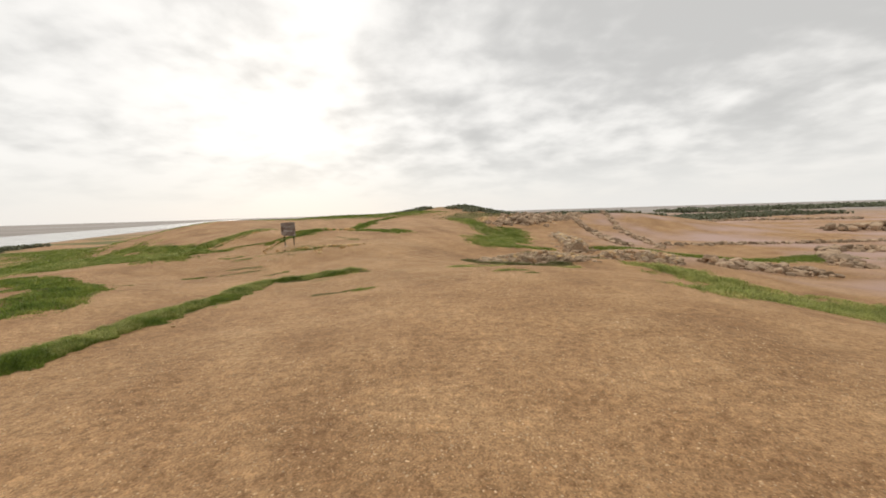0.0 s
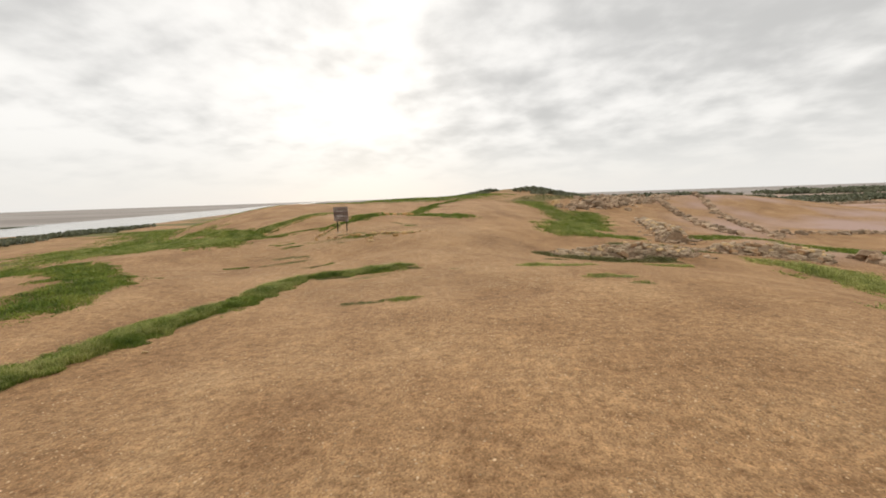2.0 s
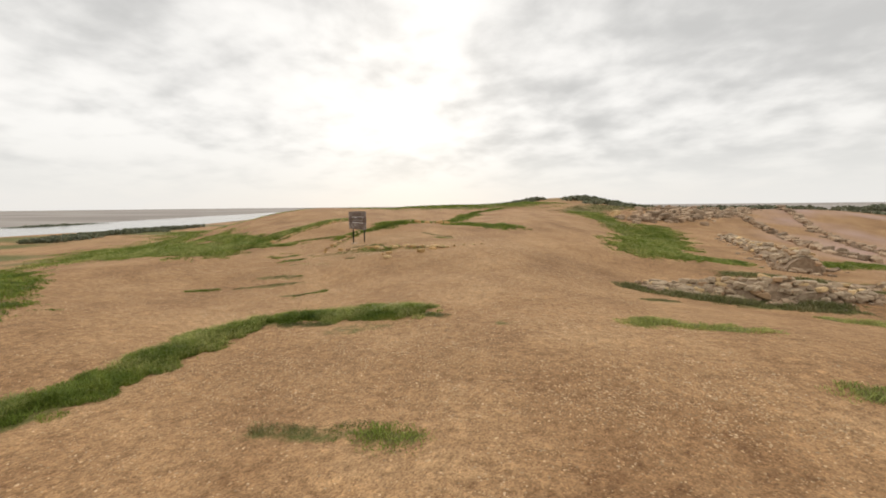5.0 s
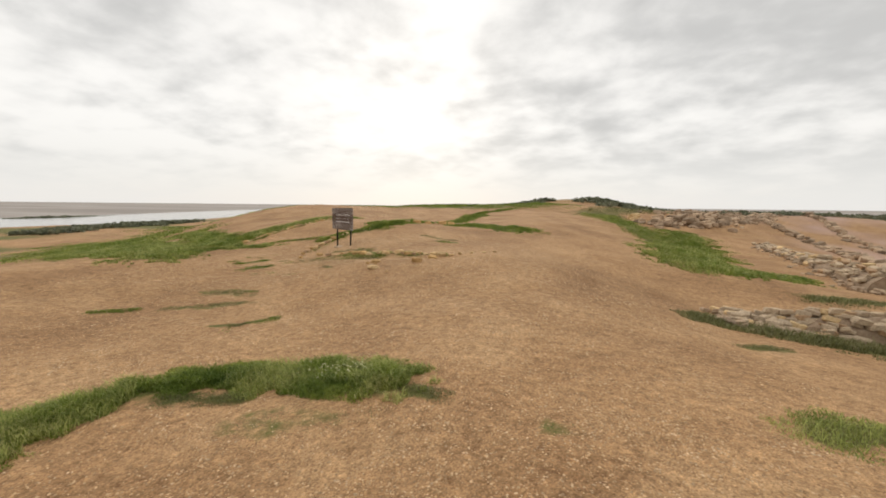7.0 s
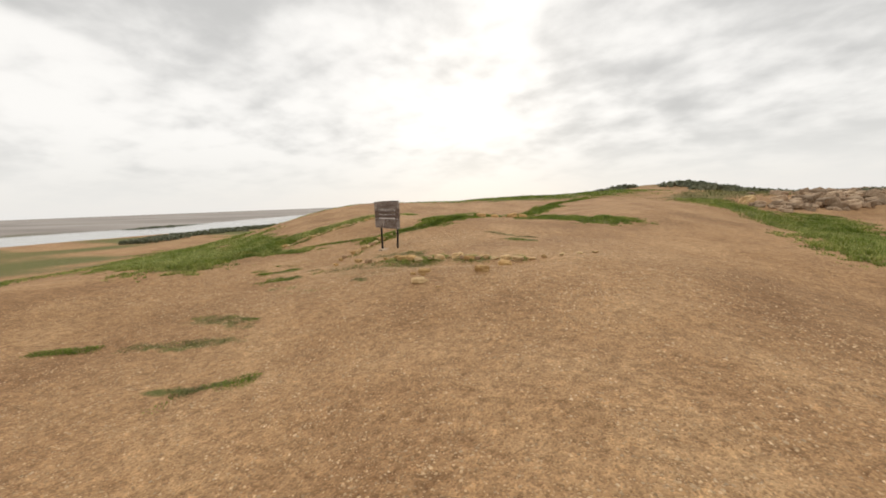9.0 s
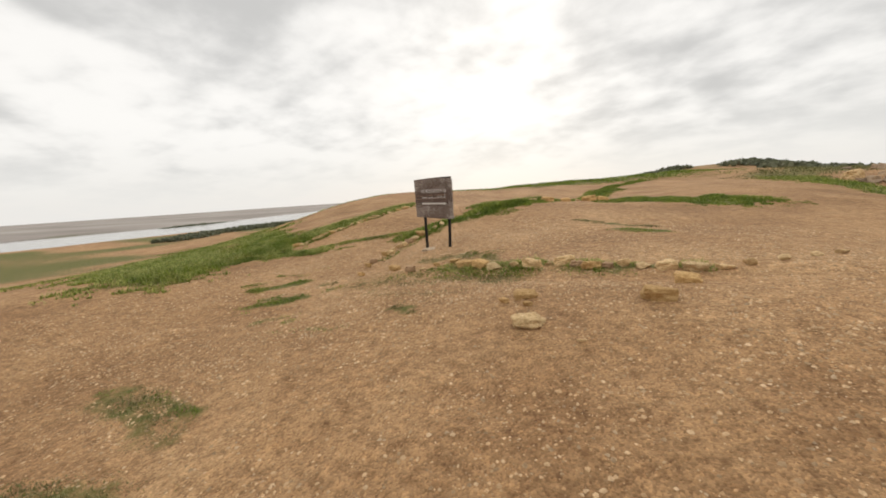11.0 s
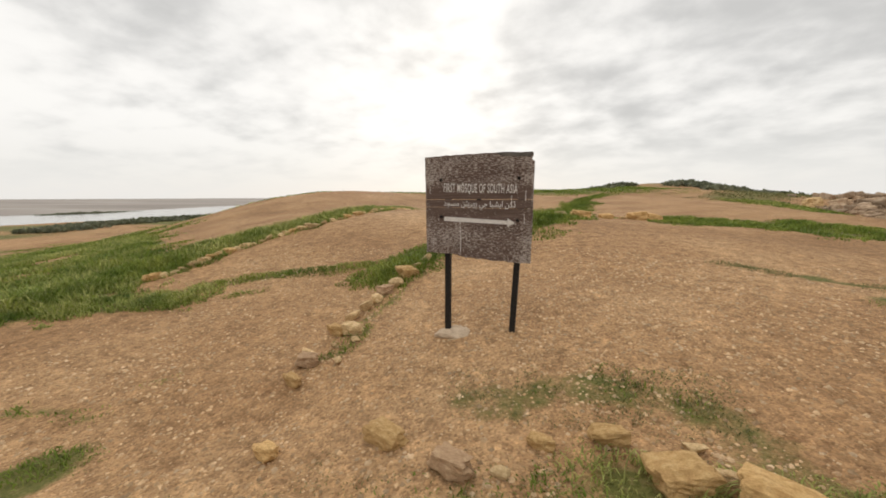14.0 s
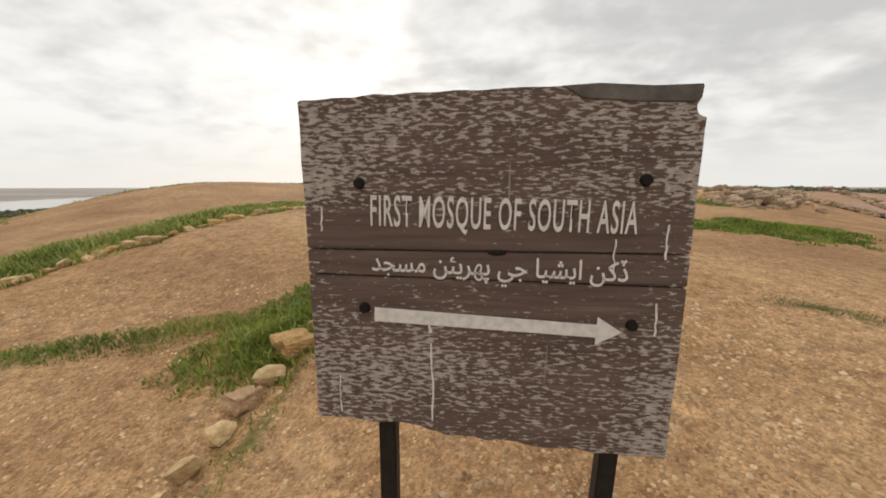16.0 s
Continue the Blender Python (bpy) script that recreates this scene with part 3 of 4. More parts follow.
def lettering(text, width, height, centre, tilt, mat, parent, name, bold=0.012, gap=1.0):
    cu = bpy.data.curves.new(name, "FONT")
    cu.body, cu.size, cu.extrude, cu.resolution_u, cu.offset, cu.space_character = text, 1.0, 0.0, 4, bold, gap
    tmp = bpy.data.objects.new(name, cu)
    scene.collection.objects.link(tmp)
    me = bpy.data.meshes.new_from_object(tmp.evaluated_get(bpy.context.evaluated_depsgraph_get()))
    bpy.data.objects.remove(tmp)
    co = np.zeros(len(me.vertices) * 3)
    me.vertices.foreach_get("co", co)
    co = co.reshape(-1, 3)
    lo, hi = co.min(0), co.max(0)
    c, s = math.cos(radians(tilt)), math.sin(radians(tilt))
    x = ((co[:, 0] - lo[0]) / (hi[0] - lo[0]) - 0.5) * width
    z = ((co[:, 1] - lo[1]) / (hi[1] - lo[1]) - 0.5) * height
    me.vertices.foreach_set("co", np.stack([centre[0] + c * x - s * z, np.full(len(x), centre[1]), centre[2] + s * x + c * z], 1).ravel())
    me.materials.clear()
    me.materials.append(mat)
    ob = new(name, me)
    ob.parent = parent
    return ob


def signboard(m):
    rng = random.Random(5)
    sign = tagged(new("signboard"), "weathered brown wooden signboard with white lettering on two iron posts", "sign")
    board = bpy.data.objects.new("board", None)
    scene.collection.objects.link(board)
    board.parent = sign
    board.location = (0, -0.075, BOARD_Z)
    board.rotation_euler = (radians(BOARD_LEAN), 0, 0)
    hi, lo = 0.040, -0.020           # the two joints between the planks
    left = lambda z: -0.400 + 0.006 * max(0.0, 0.35 - z) / 0.7
    right = lambda z: 0.396 - 0.006 * max(0.0, 0.30 - z) / 0.7
    top = ragged((left(hi), hi + 0.0015), (-0.402, 0.350), 5, 0.002, rng) + ragged((-0.402, 0.350), (-0.16, 0.360), 6, 0.003, rng) + ragged((-0.16, 0.360), (0.2, 0.364), 8, 0.002, rng) + [(0.2, 0.364), (0.30, 0.357), (0.388, 0.358), (0.386, 0.338), (0.377, 0.322), (0.383, 0.308), (0.396, 0.301)]
    top += ragged((0.396, 0.301), (right(hi), hi + 0.0015), 5, 0.002, rng) + [(right(hi), hi + 0.0015)]
    mid = [(left(hi), hi - 0.0015), (right(hi), hi - 0.0015), (right(lo), lo - 0.006), (left(lo), lo + 0.006)]
    low = [(left(lo), lo + 0.003)] + ragged((left(lo), lo + 0.003), (-0.394, -0.360), 5, 0.002, rng)[1:]
    low += ragged((-0.394, -0.360), (-0.17, -0.366), 6, 0.003, rng) + ragged((-0.17, -0.366), (-0.09, -0.388), 4, 0.003, rng) + ragged((-0.09, -0.388), (0.16, -0.402), 8, 0.005, rng) + ragged((0.16, -0.402), (0.386, -0.410), 6, 0.004, rng)
    low += ragged((0.386, -0.410), (right(lo), lo - 0.009), 6, 0.002, rng) + [(right(lo), lo - 0.009)]
    for outline in (top, mid, low):
        part("plank", slab(outline, 0.042, 0.003), BOARD, board)
    # knot hole and split along the middle joint
    tilt = -1.3
    face = -0.0035
    lettering("FIRST MOSQUE OF SOUTH ASIA", 0.540, 0.078, (0.018, face, 0.113), tilt, PAINT, board, "lettering", 0.012, 1.12)
    words = ("\ufeaa\ufea0\ufeb4\ufee3", "\ufee6\ufe8c\ufef3\ufeae\ufeec\ufb58", "\ufef2\ufe9f", "\ufe8e\ufef4\ufeb8\ufef3\ufe8d", "\ufee6\ufb90\u068f")
    lettering(" ".join(words), 0.530, 0.068, (0.012, face, 0.000), tilt, PAINT, board, "lettering")
    arrow = bmesh.new()
    c, s = math.cos(radians(-2.4)), math.sin(radians(-2.4))
    pts = [(-0.232, -0.016), (0.240, -0.015), (0.240, -0.031), (0.292, 0.0), (0.240, 0.030), (0.240, 0.013), (-0.232, 0.016)]
    arrow.faces.new([arrow.verts.new((-0.018 + c * x - s * z, face, -0.112 + s * x + c * z)) for x, z in pts])
    part("arrow", arrow, PAINT, board)
    for x, z in ((-0.275, 0.181), (0.297, 0.186), (-0.272, -0.089), (0.292, -0.108)):
        bm = bmesh.new()
        bmesh.ops.create_cone(bm, cap_ends=True, segments=14, radius1=0.0125, radius2=0.010, depth=0.010, matrix=Matrix.Translation((x, face - 0.002, z)) @ pose(0, 0, 0, 90, 0, 0))
        part("bolt", bm, BOLT, board)
    bm = bmesh.new()
    bmesh.ops.create_uvsphere(bm, u_segments=12, v_segments=6, radius=1.0, matrix=Matrix.Translation((0.014, 0.0, 0.038)) @ Matrix.Diagonal((0.020, 0.004, 0.006, 1)))
    part("knot_hole", bm, BOLT, board)
    strip = [(0.13, 0.3625), (0.2, 0.3655), (0.30, 0.3585), (0.386, 0.3595), (0.384, 0.338), (0.376, 0.327), (0.27, 0.330), (0.17, 0.338)]
    dark = part("weathered_edge", slab(strip, 0.020, 0.002), DARK_WOOD, board, "dark rotten strip of timber")
    dark.location = (0, -0.0035, 0.0015)
    # runs of white paint
    for x, z0, z1, w in ((-0.123, -0.165, -0.352, 0.0045), (-0.127, -0.098, -0.142, 0.007), (0.345, 0.10, 0.03, 0.004), (0.338, -0.06, -0.13, 0.004), (0.247, 0.07, 0.0, 0.003), (-0.36, 0.13, 0.08, 0.004), (-0.335, -0.25, -0.34, 0.004)):
        run = bmesh.new()
        rows_ = [(x + rng.uniform(-0.0025, 0.0025), z0 + (z1 - z0) * k / 6, w * rng.uniform(0.25, 0.6)) for k in range(7)]
        left_, right_ = [run.verts.new((a - h, face + 0.0008, z)) for a, z, h in rows_], [run.verts.new((a + h, face + 0.0008, z)) for a, z, h in rows_]
        for k in range(6):
            run.faces.new((left_[k], right_[k], right_[k + 1], left_[k + 1]))
        part("paint_run", run, PAINT, board)
    for x, lean in ((-0.240, 0.2), (0.306, 2.9)):
        bm = box_bm(x - 0.021, -0.030, -0.25, x + 0.021, 0.012, BOARD_Z + 0.22, 0.003)
        bmesh.ops.rotate(bm, verts=bm.verts, cent=(x, 0, BOARD_Z), matrix=Matrix.Rotation(radians(lean), 3, "Y"))
        part("post", bm, IRON, sign)
    sign.matrix_world = m
    return sign


SIGN_X, SIGN_Y = -9.155, 21.49
SIGN_Z = at_ground(SIGN_X, SIGN_Y)
BOARD_Z, BOARD_LEAN = 0.585 - SIGN_Z, 0.0
signboard(pose(SIGN_X, SIGN_Y, SIGN_Z, 0, 0, 2.0))

# ---- stones ----


def stone_bm(rng, subdiv=2, rough=0.22, angular=0.25):
    """A field stone of about unit size: a lumpy, partly flattened body."""
    bm = bmesh.new()
    bmesh.ops.create_icosphere(bm, subdivisions=subdiv, radius=0.5)
    shift = Vector((rng.uniform(-50, 50), rng.uniform(-50, 50), rng.uniform(-50, 50)))
    cuts = [(Vector((rng.uniform(-1, 1), rng.uniform(-1, 1), rng.uniform(-0.5, 1))).normalized(), rng.uniform(0.19, 0.33)) for _ in range(15)]
    for v in bm.verts:
        v.co *= 1 + rough * noise.noise(v.co * 2.2 + shift) + rough * 0.5 * noise.noise(v.co * 5.5 + shift)
        for n, d in cuts:
            over = v.co.dot(n) - d
            if over > 0:
                v.co -= n * over * (0.72 + angular)
    return bm


ROCKS = []
rock_rng = random.Random(11)
for i in range(9):
    if i in (1, 2, 4, 6, 8):
        bm = bmesh.new()
        bmesh.ops.create_cube(bm, size=0.8)
        for v in bm.verts:
            v.co += Vector([rock_rng.uniform(-0.13, 0.13) for _ in range(3)])
        bmesh.ops.subdivide_edges(bm, edges=bm.edges[:], cuts=6, use_grid_fill=True)
        for v in bm.verts:
            v.co = v.co.lerp(v.co.normalized() * 0.44, 0.45)
        away_ = Vector((rock_rng.uniform(-40, 40), 3.0 * i, 7.0))
        for v in bm.verts:
            v.co *= 1 + 0.32 * noise.noise(v.co * 2.5 + away_) + 0.2 * noise.noise(v.co * 7.0 + away_)
    else:
        bm = stone_bm(rock_rng)
    me = bpy.data.meshes.new("stone_shape")
    bm.to_mesh(me)
    bm.free()
    me.materials.append((STONE, STONE, STONE_OCHRE, STONE, STONE_RED, STONE, STONE_OCHRE, STONE, STONE)[i])
    ROCKS.append(me)


def lay_stone(name, x, y, size, shape, label, group="", flat=0.55, sink=0.28, turn=None, category="stone"):
    ob = new(name, ROCKS[shape])
    sx, sy, sz = size * rock_rng.uniform(0.95, 1.15), size * rock_rng.uniform(0.6, 0.8), size * flat
    ob.matrix_world = pose(x, y, at_ground(x, y) + sz * (0.5 - sink), rock_rng.uniform(-8, 8), rock_rng.uniform(-8, 8), rock_rng.uniform(-25, 25) if turn is None else turn) @ Matrix.Diagonal((sx, sy, sz, 1))
    return tagged(ob, label, category, group)


PALE, OCHRE, RED = "pale weathered limestone lying half sunk in earth", "ochre sandstone lump lying half sunk in earth", "red-brown sandstone lump lying half sunk in earth"
SAY = (PALE, PALE, OCHRE, PALE, RED, PALE, OCHRE, PALE, PALE)
# a row of edging stones across the slope
for x, y, size, shape in ((-9.87, 20.06, 0.18, 2), (-9.3, 20.26, 0.24, 6), (-8.91, 20.16, 0.25, 4), (-8.68, 20.19, 0.15, 5), (-8.55, 20.41, 0.16, 2), (-8.26, 20.5, 0.19, 2), (-8.0, 20.31, 0.28, 6),
                          (-7.93, 20.52, 0.15, 0), (-7.84, 20.38, 0.12, 1), (-7.7, 20.24, 0.31, 6), (-7.43, 20.13, 0.35, 7), (-7.14, 20.18, 0.27, 3), (-6.9, 20.12, 0.35, 8), (-6.7, 20.2, 0.14, 0),
                          (-6.5, 20.22, 0.29, 1), (-6.32, 20.12, 0.21, 4), (-6.14, 20.03, 0.26, 2), (-5.96, 20.06, 0.19, 4), (-5.78, 20.09, 0.28, 3), (-5.58, 20.05, 0.25, 7), (-5.36, 20.06, 0.25, 1),
                          (-5.1, 20.03, 0.26, 8), (-4.85, 20.06, 0.24, 0), (-4.6, 20.2, 0.22, 3), (-4.3, 20.4, 0.2, 5), (-4.0, 20.65, 0.2, 7), (-3.75, 20.9, 0.2, 0)):
    lay_stone("edging_stone", x, y + 0.14 * size, size * 0.9, shape, SAY[shape] + " beside short grass", "row of edging stones across the slope", 0.5, 0.2)
# a row of edging stones running past the signboard
line = ((-10.25, 20.64, 0.12, 2), (-10.44, 21.0, 0.15, 0), (-10.32, 20.87, 0.15, 4), (-10.08, 20.92, 0.09, 5), (-10.28, 21.14, 0.08, 3), (-10.14, 21.25, 0.09, 7), (-10.42, 21.37, 0.14, 2), (-10.27, 21.39, 0.16, 8),
        (-10.45, 21.65, 0.2, 0), (-10.44, 21.88, 0.18, 3), (-10.44, 22.1, 0.19, 7), (-10.47, 22.3, 0.16, 4), (-10.42, 22.52, 0.2, 5), (-10.45, 22.82, 0.22, 6), (-10.45, 23.1, 0.18, 0), (-10.42, 23.36, 0.18, 3), (-10.4, 23.7, 0.2, 7))
for i, (x, y, size, shape) in enumerate(line):
    lay_stone("edging_stone", x, y + 0.05, size * 1.3, shape, SAY[shape] + " beside green grass", "row of edging stones past the signboard", 0.6, 0.2, turn=None if i < 8 else 50 + 12 * (i % 3))
# a longer kerb of small stones along the grass of the left slope
kerb = ((-14.3, 22.3), (-14.3, 23.3), (-14.1, 24.3), (-13.75, 25.3), (-13.3, 26.6), (-13.4, 28.0), (-13.8, 30.0), (-14.4, 32.0))
for i in range(46):
    s = i / 45 * (len(kerb) - 1)
    k = min(int(s), len(kerb) - 2)
    x, y = (kerb[k][j] + (kerb[k + 1][j] - kerb[k][j]) * (s - k) for j in (0, 1))
    shape = rock_rng.choice((0, 1, 3, 5, 7, 8, 2, 6))
    lay_stone("edging_stone", x + rock_rng.uniform(-0.06, 0.06), y, rock_rng.uniform(0.16, 0.3), shape, SAY[shape] + " along thick green grass", "kerb of stones along the grass", turn=rock_rng.uniform(40, 100))
for x, y, size, shape in ((-8.6, 27.1, 0.4, 2), (-8.1, 27.3, 0.3, 6), (-7.5, 27.75, 0.45, 2), (-7.15, 28.0, 0.4, 6), (-9.3, 26.6, 0.3, 3), (-9.6, 25.6, 0.25, 0), (-9.75, 24.6, 0.24, 7), (-7.8, 27.5, 0.25, 0), (-9.0, 26.9, 0.3, 1)):
    lay_stone("edging_stone", x, y, size, shape, SAY[shape] + " on the bare crest", "stones along the crest")
# loose stones on the slope below the row
hero = bmesh.new()
bmesh.ops.create_icosphere(hero, subdivisions=5, radius=0.5)
for v in hero.verts:
    d = v.co.normalized()
    v.co *= 1 + 0.28 * noise.noise(d * 1.7 + Vector((4, 1, 7))) + 0.1 * noise.noise(d * 5.0)
    v.co += d * (0.05 * noise.noise(v.co * 11.0) + 0.025 * noise.noise(v.co * 26.0))
    v.co.z -= 0.14 * math.exp(-((v.co.x - 0.05) ** 2 + (v.co.y + 0.02) ** 2) / 0.02) if v.co.z > 0 else 0
hero_ob = part("boulder", hero, STONE, None, "", True)
hero_ob.matrix_world = pose(-6.34, 18.30, at_ground(-6.34, 18.30) + 0.018, 3, 2, 20) @ Matrix.Diagonal((0.25, 0.25, 0.12, 1))
tagged(hero_ob, "large pale pitted limestone lying flat on the gravel", "stone")
lay_stone("loose_stone", -5.4, 18.9, 0.28, 2, "ochre sandstone lump lying on bare gravel", "loose stones")
lay_stone("loose_stone", -5.18, 19.5, 0.24, 6, "ochre sandstone lump lying on bare gravel", "loose stones")
lay_stone("loose_stone", -6.55, 18.86, 0.24, 6, "flat earth-brown stone sunk in bare gravel", "loose stones", 0.42, 0.3, 12)
lay_stone("loose_stone", -6.72, 18.73, 0.12, 2, "small ochre stone lying on bare gravel", "loose stones")
lay_stone("loose_stone", -6.46, 18.66, 0.09, 2, "small ochre stone lying on bare gravel", "loose stones")
lay_stone("loose_stone", -5.88, 18.1, 0.1, 0, "small pale stone lying on bare gravel", "loose stones")
lay_stone("loose_stone", -5.3, 6.95, 0.13, 0, "small pale stone lying on bare gravel", "loose stones")
# the spread of concrete round one post
pad = stone_bm(random.Random(8), 4, 0.25, 0.0)
for v in pad.verts:
    v.co.z += 0.22 * noise.noise(v.co * 6) + 0.1 * noise.noise(v.co * 15)
pad_ob = part("concrete_footing", pad, CEMENT, None, "", True)
pad_ob.matrix_world = pose(-9.32, 21.46, at_ground(-9.32, 21.40) + 0.006, 0, 0, 10) @ Matrix.Diagonal((0.56, 0.36, 0.12, 1))
tagged(pad_ob, "rough dusty concrete footing round a sign post", "footing")

# ---- ruined walls ----
BLOCKS = []
block_rng = random.Random(21)
for i in range(8):
    bm = bmesh.new()
    bmesh.ops.create_cube(bm, size=1.0)
    for v in bm.verts:
        v.co += Vector((block_rng.uniform(-0.16, 0.16), block_rng.uniform(-0.16, 0.16), block_rng.uniform(-0.14, 0.14)))
    bmesh.ops.bevel(bm, geom=bm.edges[:], offset=0.13, segments=1, affect="EDGES")
    me = bpy.data.meshes.new("wall_stone")
    bm.to_mesh(me)
    bm.free()
    me.materials.append((WALL_STONE, WALL_STONE, STONE, WALL_STONE, WALL_STONE, STONE_RED, WALL_STONE, WALL_STONE)[i])
    BLOCKS.append(me)


def along(points, s):
    """The place at s metres along a run of points, and the heading there."""
    for (ax, ay), (bx, by) in zip(points, points[1:]):
        d = math.hypot(bx - ax, by - ay)
        if s <= d:
            return ax + (bx - ax) * s / d, ay + (by - ay) * s / d, math.atan2(by - ay, bx - ax)
        s -= d
    return bx, by, math.atan2(by - ay, bx - ax)


def run_length(points):
    return sum(math.hypot(b[0] - a[0], b[1] - a[1]) for a, b in zip(points, points[1:]))


def ruined_wall(points, tall, thick, size, count, label):
    """Tumbled courses: stones heaped to a ragged height along a line."""
    top = tagged(new("ruined_wall"), label, "wall")
    x0, y0, _ = along(points, run_length(points) / 2)
    top.location = (x0, y0, at_ground(x0, y0))
    length = run_length(points)
    # a core of earth and small rubble, seen between the stones
    core, rings = bmesh.new(), []
    for i in range(int(length / 0.4) + 1):
        s = min(length, i * 0.4)
        x, y, a = along(points, s)
        h = tall(s / length) * (0.75 + 0.2 * noise.noise(Vector((s * 0.9, 3, thick))))
        px, py = -math.sin(a), math.cos(a)
        ring = []
        for w, z in ((-0.62, -0.25), (-0.42, 0.55), (-0.15, 0.95), (0.2, 0.9), (0.45, 0.5), (0.64, -0.25)):
            gx_, gy_ = x + px * w * thick, y + py * w * thick
            ring.append(core.verts.new((gx_ - x0, gy_ - y0, at_ground(gx_, gy_) + (z * h if z > 0 else z) - top.location.z)))
        rings.append(ring)
    for a, b in zip(rings, rings[1:]):
        for k in range(5):
            core.faces.new((a[k], b[k], b[k + 1], a[k + 1]))
    core.faces.new(rings[0])
    core.faces.new(list(reversed(rings[-1])))
    bmesh.ops.recalc_face_normals(core, faces=core.faces)
    part("rubble_core", core, RUBBLE, top)
    for i in range(count):
        s = block_rng.uniform(0, length)
        x, y, a = along(points, s)
        h = tall(s / length)
        w = block_rng.uniform(-0.62, 0.62)
        up_ = h * max(0.0, (1 - (abs(w) / 0.66) ** 2.2)) * block_rng.uniform(0.55, 1.0)
        px, py = x - math.sin(a) * w * thick, y + math.cos(a) * w * thick
        k = size * block_rng.uniform(0.6, 1.35)
        ob = new("stone", block_rng.choice(BLOCKS))
        ob.parent = top
        ob.matrix_basis = Matrix.Translation((px - x0, py - y0, at_ground(px, py) - top.location.z + up_ + k * 0.05)) @ pose(0, 0, 0, block_rng.uniform(-16, 16), block_rng.uniform(-16, 16), math.degrees(a) + block_rng.uniform(-35, 35)) @ Matrix.Diagonal((k * 1.15, k * 0.85, k * 0.6, 1))
    return top


def tumbled(name, points, tall, thick, size, count, label):
    """A far line of fallen stones, as one mesh."""
    vs, fs = [], []
    for i in range(count):
        x, y, a = along(points, block_rng.uniform(0, run_length(points)))
        w = block_rng.gauss(0, 0.4)
        x, y = x - math.sin(a) * w * thick, y + math.cos(a) * w * thick
        k = size * block_rng.uniform(0.5, 1.5)
        z = at_ground(x, y) + max(0, 1 - abs(w)) * tall * block_rng.uniform(0, 1)
        m = pose(x, y, z, block_rng.uniform(-20, 20), block_rng.uniform(-20, 20), block_rng.uniform(0, 180)) @ Matrix.Diagonal((k * 1.2, k * 0.9, k * 0.65, 1))
        me = block_rng.choice(BLOCKS)
        o = len(vs)
        vs.extend(tuple(m @ v.co) for v in me.vertices)
        fs.extend(tuple(o + j for j in p.vertices) for p in me.polygons)
    return tagged(new(name, mesh_of(name, vs, fs, RUBBLE)), label, "wall", kind="stuff")


ruined_wall(((1.5, 19.5), (2.6, 19.4), (3.7, 19.15), (5.2, 19.2), (6.6, 19.7)), lambda s: 0.16 + 0.44 * math.sin(min(1, s * 1.15) * 2.4) ** 2, 0.8, 0.165, 300, "low tumbled wall of rough pale stones above grass")
ruined_wall(((8.9, 26.6), (9.4, 28.6), (10.1, 32.0), (11.0, 37.0), (12.0, 43.0)), lambda s: 0.25 + 0.65 * max(0, 1 - s * 1.5), 1.1, 0.24, 300, "high tumbled stone wall falling away to rubble")
ruined_wall(((8.6, 22.2), (10.2, 22.3), (11.6, 22.0), (12.8, 21.2)), lambda s: 0.35 + 0.2 * math.sin(s * 3.1), 0.65, 0.2, 220, "low broken wall of flat brown stones in grass")
tumbled("tumbled_stones", ((1.3, 19.4), (3.0, 19.3), (5.0, 19.1), (7.2, 19.9)), 0.1, 0.95, 0.12, 380, "small fallen stones strewn about a low wall")
tumbled("tumbled_stones", ((8.6, 26.2), (9.6, 29.0), (10.6, 34.0), (11.8, 41.0)), 0.15, 1.4, 0.16, 520, "small fallen stones strewn about a high wall")
tumbled("tumbled_stones", ((7.6, 22.2), (10.2, 22.4), (12.9, 21.2)), 0.1, 0.9, 0.13, 320, "small fallen stones strewn about a broken wall")
lay_stone("stone_block", 4.4, 49.5, 1.2, 1, "large pale stone block standing out of grass below the crest", "", 0.6, 0.15, 30)
tumbled("tumbled_stones", ((16.2, 35.1), (17.6, 44.0), (19.0, 56.0), (24.0, 80.0)), 0.35, 0.6, 0.4, 260, "low line of fallen stones on the bare plain")
tumbled("tumbled_stones", ((21.5, 38.4), (23.2, 48.0), (26.0, 62.0), (32.0, 90.0)), 0.35, 0.6, 0.4, 260, "low line of fallen stones on the bare plain")
tumbled("tumbled_stones", ((24.0, 42.7), (33.0, 44.8), (42.0, 45.2), (60.0, 46.0)), 0.25, 0.6, 0.4, 230, "low line of fallen stones on the bare plain")
tumbled("tumbled_stones", ((15.5, 23.2), (19.5, 23.8), (23.0, 23.2)), 0.4, 1.3, 0.34, 220, "low spread of fallen brown stones on the plain")
tumbled("tumbled_stones", ((28.0, 26.5), (31.0, 30.5), (36.3, 37.5), (41.0, 37.0)), 0.45, 1.0, 0.45, 200, "low spread of fallen brown stones on the plain")
tumbled("tumbled_stones", ((9.0, 50.0), (22.0, 78.0), (45.0, 105.0), (80.0, 118.0), (110.0, 105.0)), 0.5, 5.0, 0.6, 900, "far band of tumbled ruins across the plain")
tumbled("tumbled_stones", ((4.5, 47.0), (8.0, 50.0), (14.0, 58.0), (24.0, 70.0)), 0.3, 2.2, 0.36, 420, "far heap of tumbled ruins below the crest")
tumbled("tumbled_stones", ((62.0, 62.0), (85.0, 70.0), (110.0, 70.0)), 1.2, 6.0, 0.9, 260, "far band of tumbled ruins across the plain")

# ---- grass, scrub and gravel ----


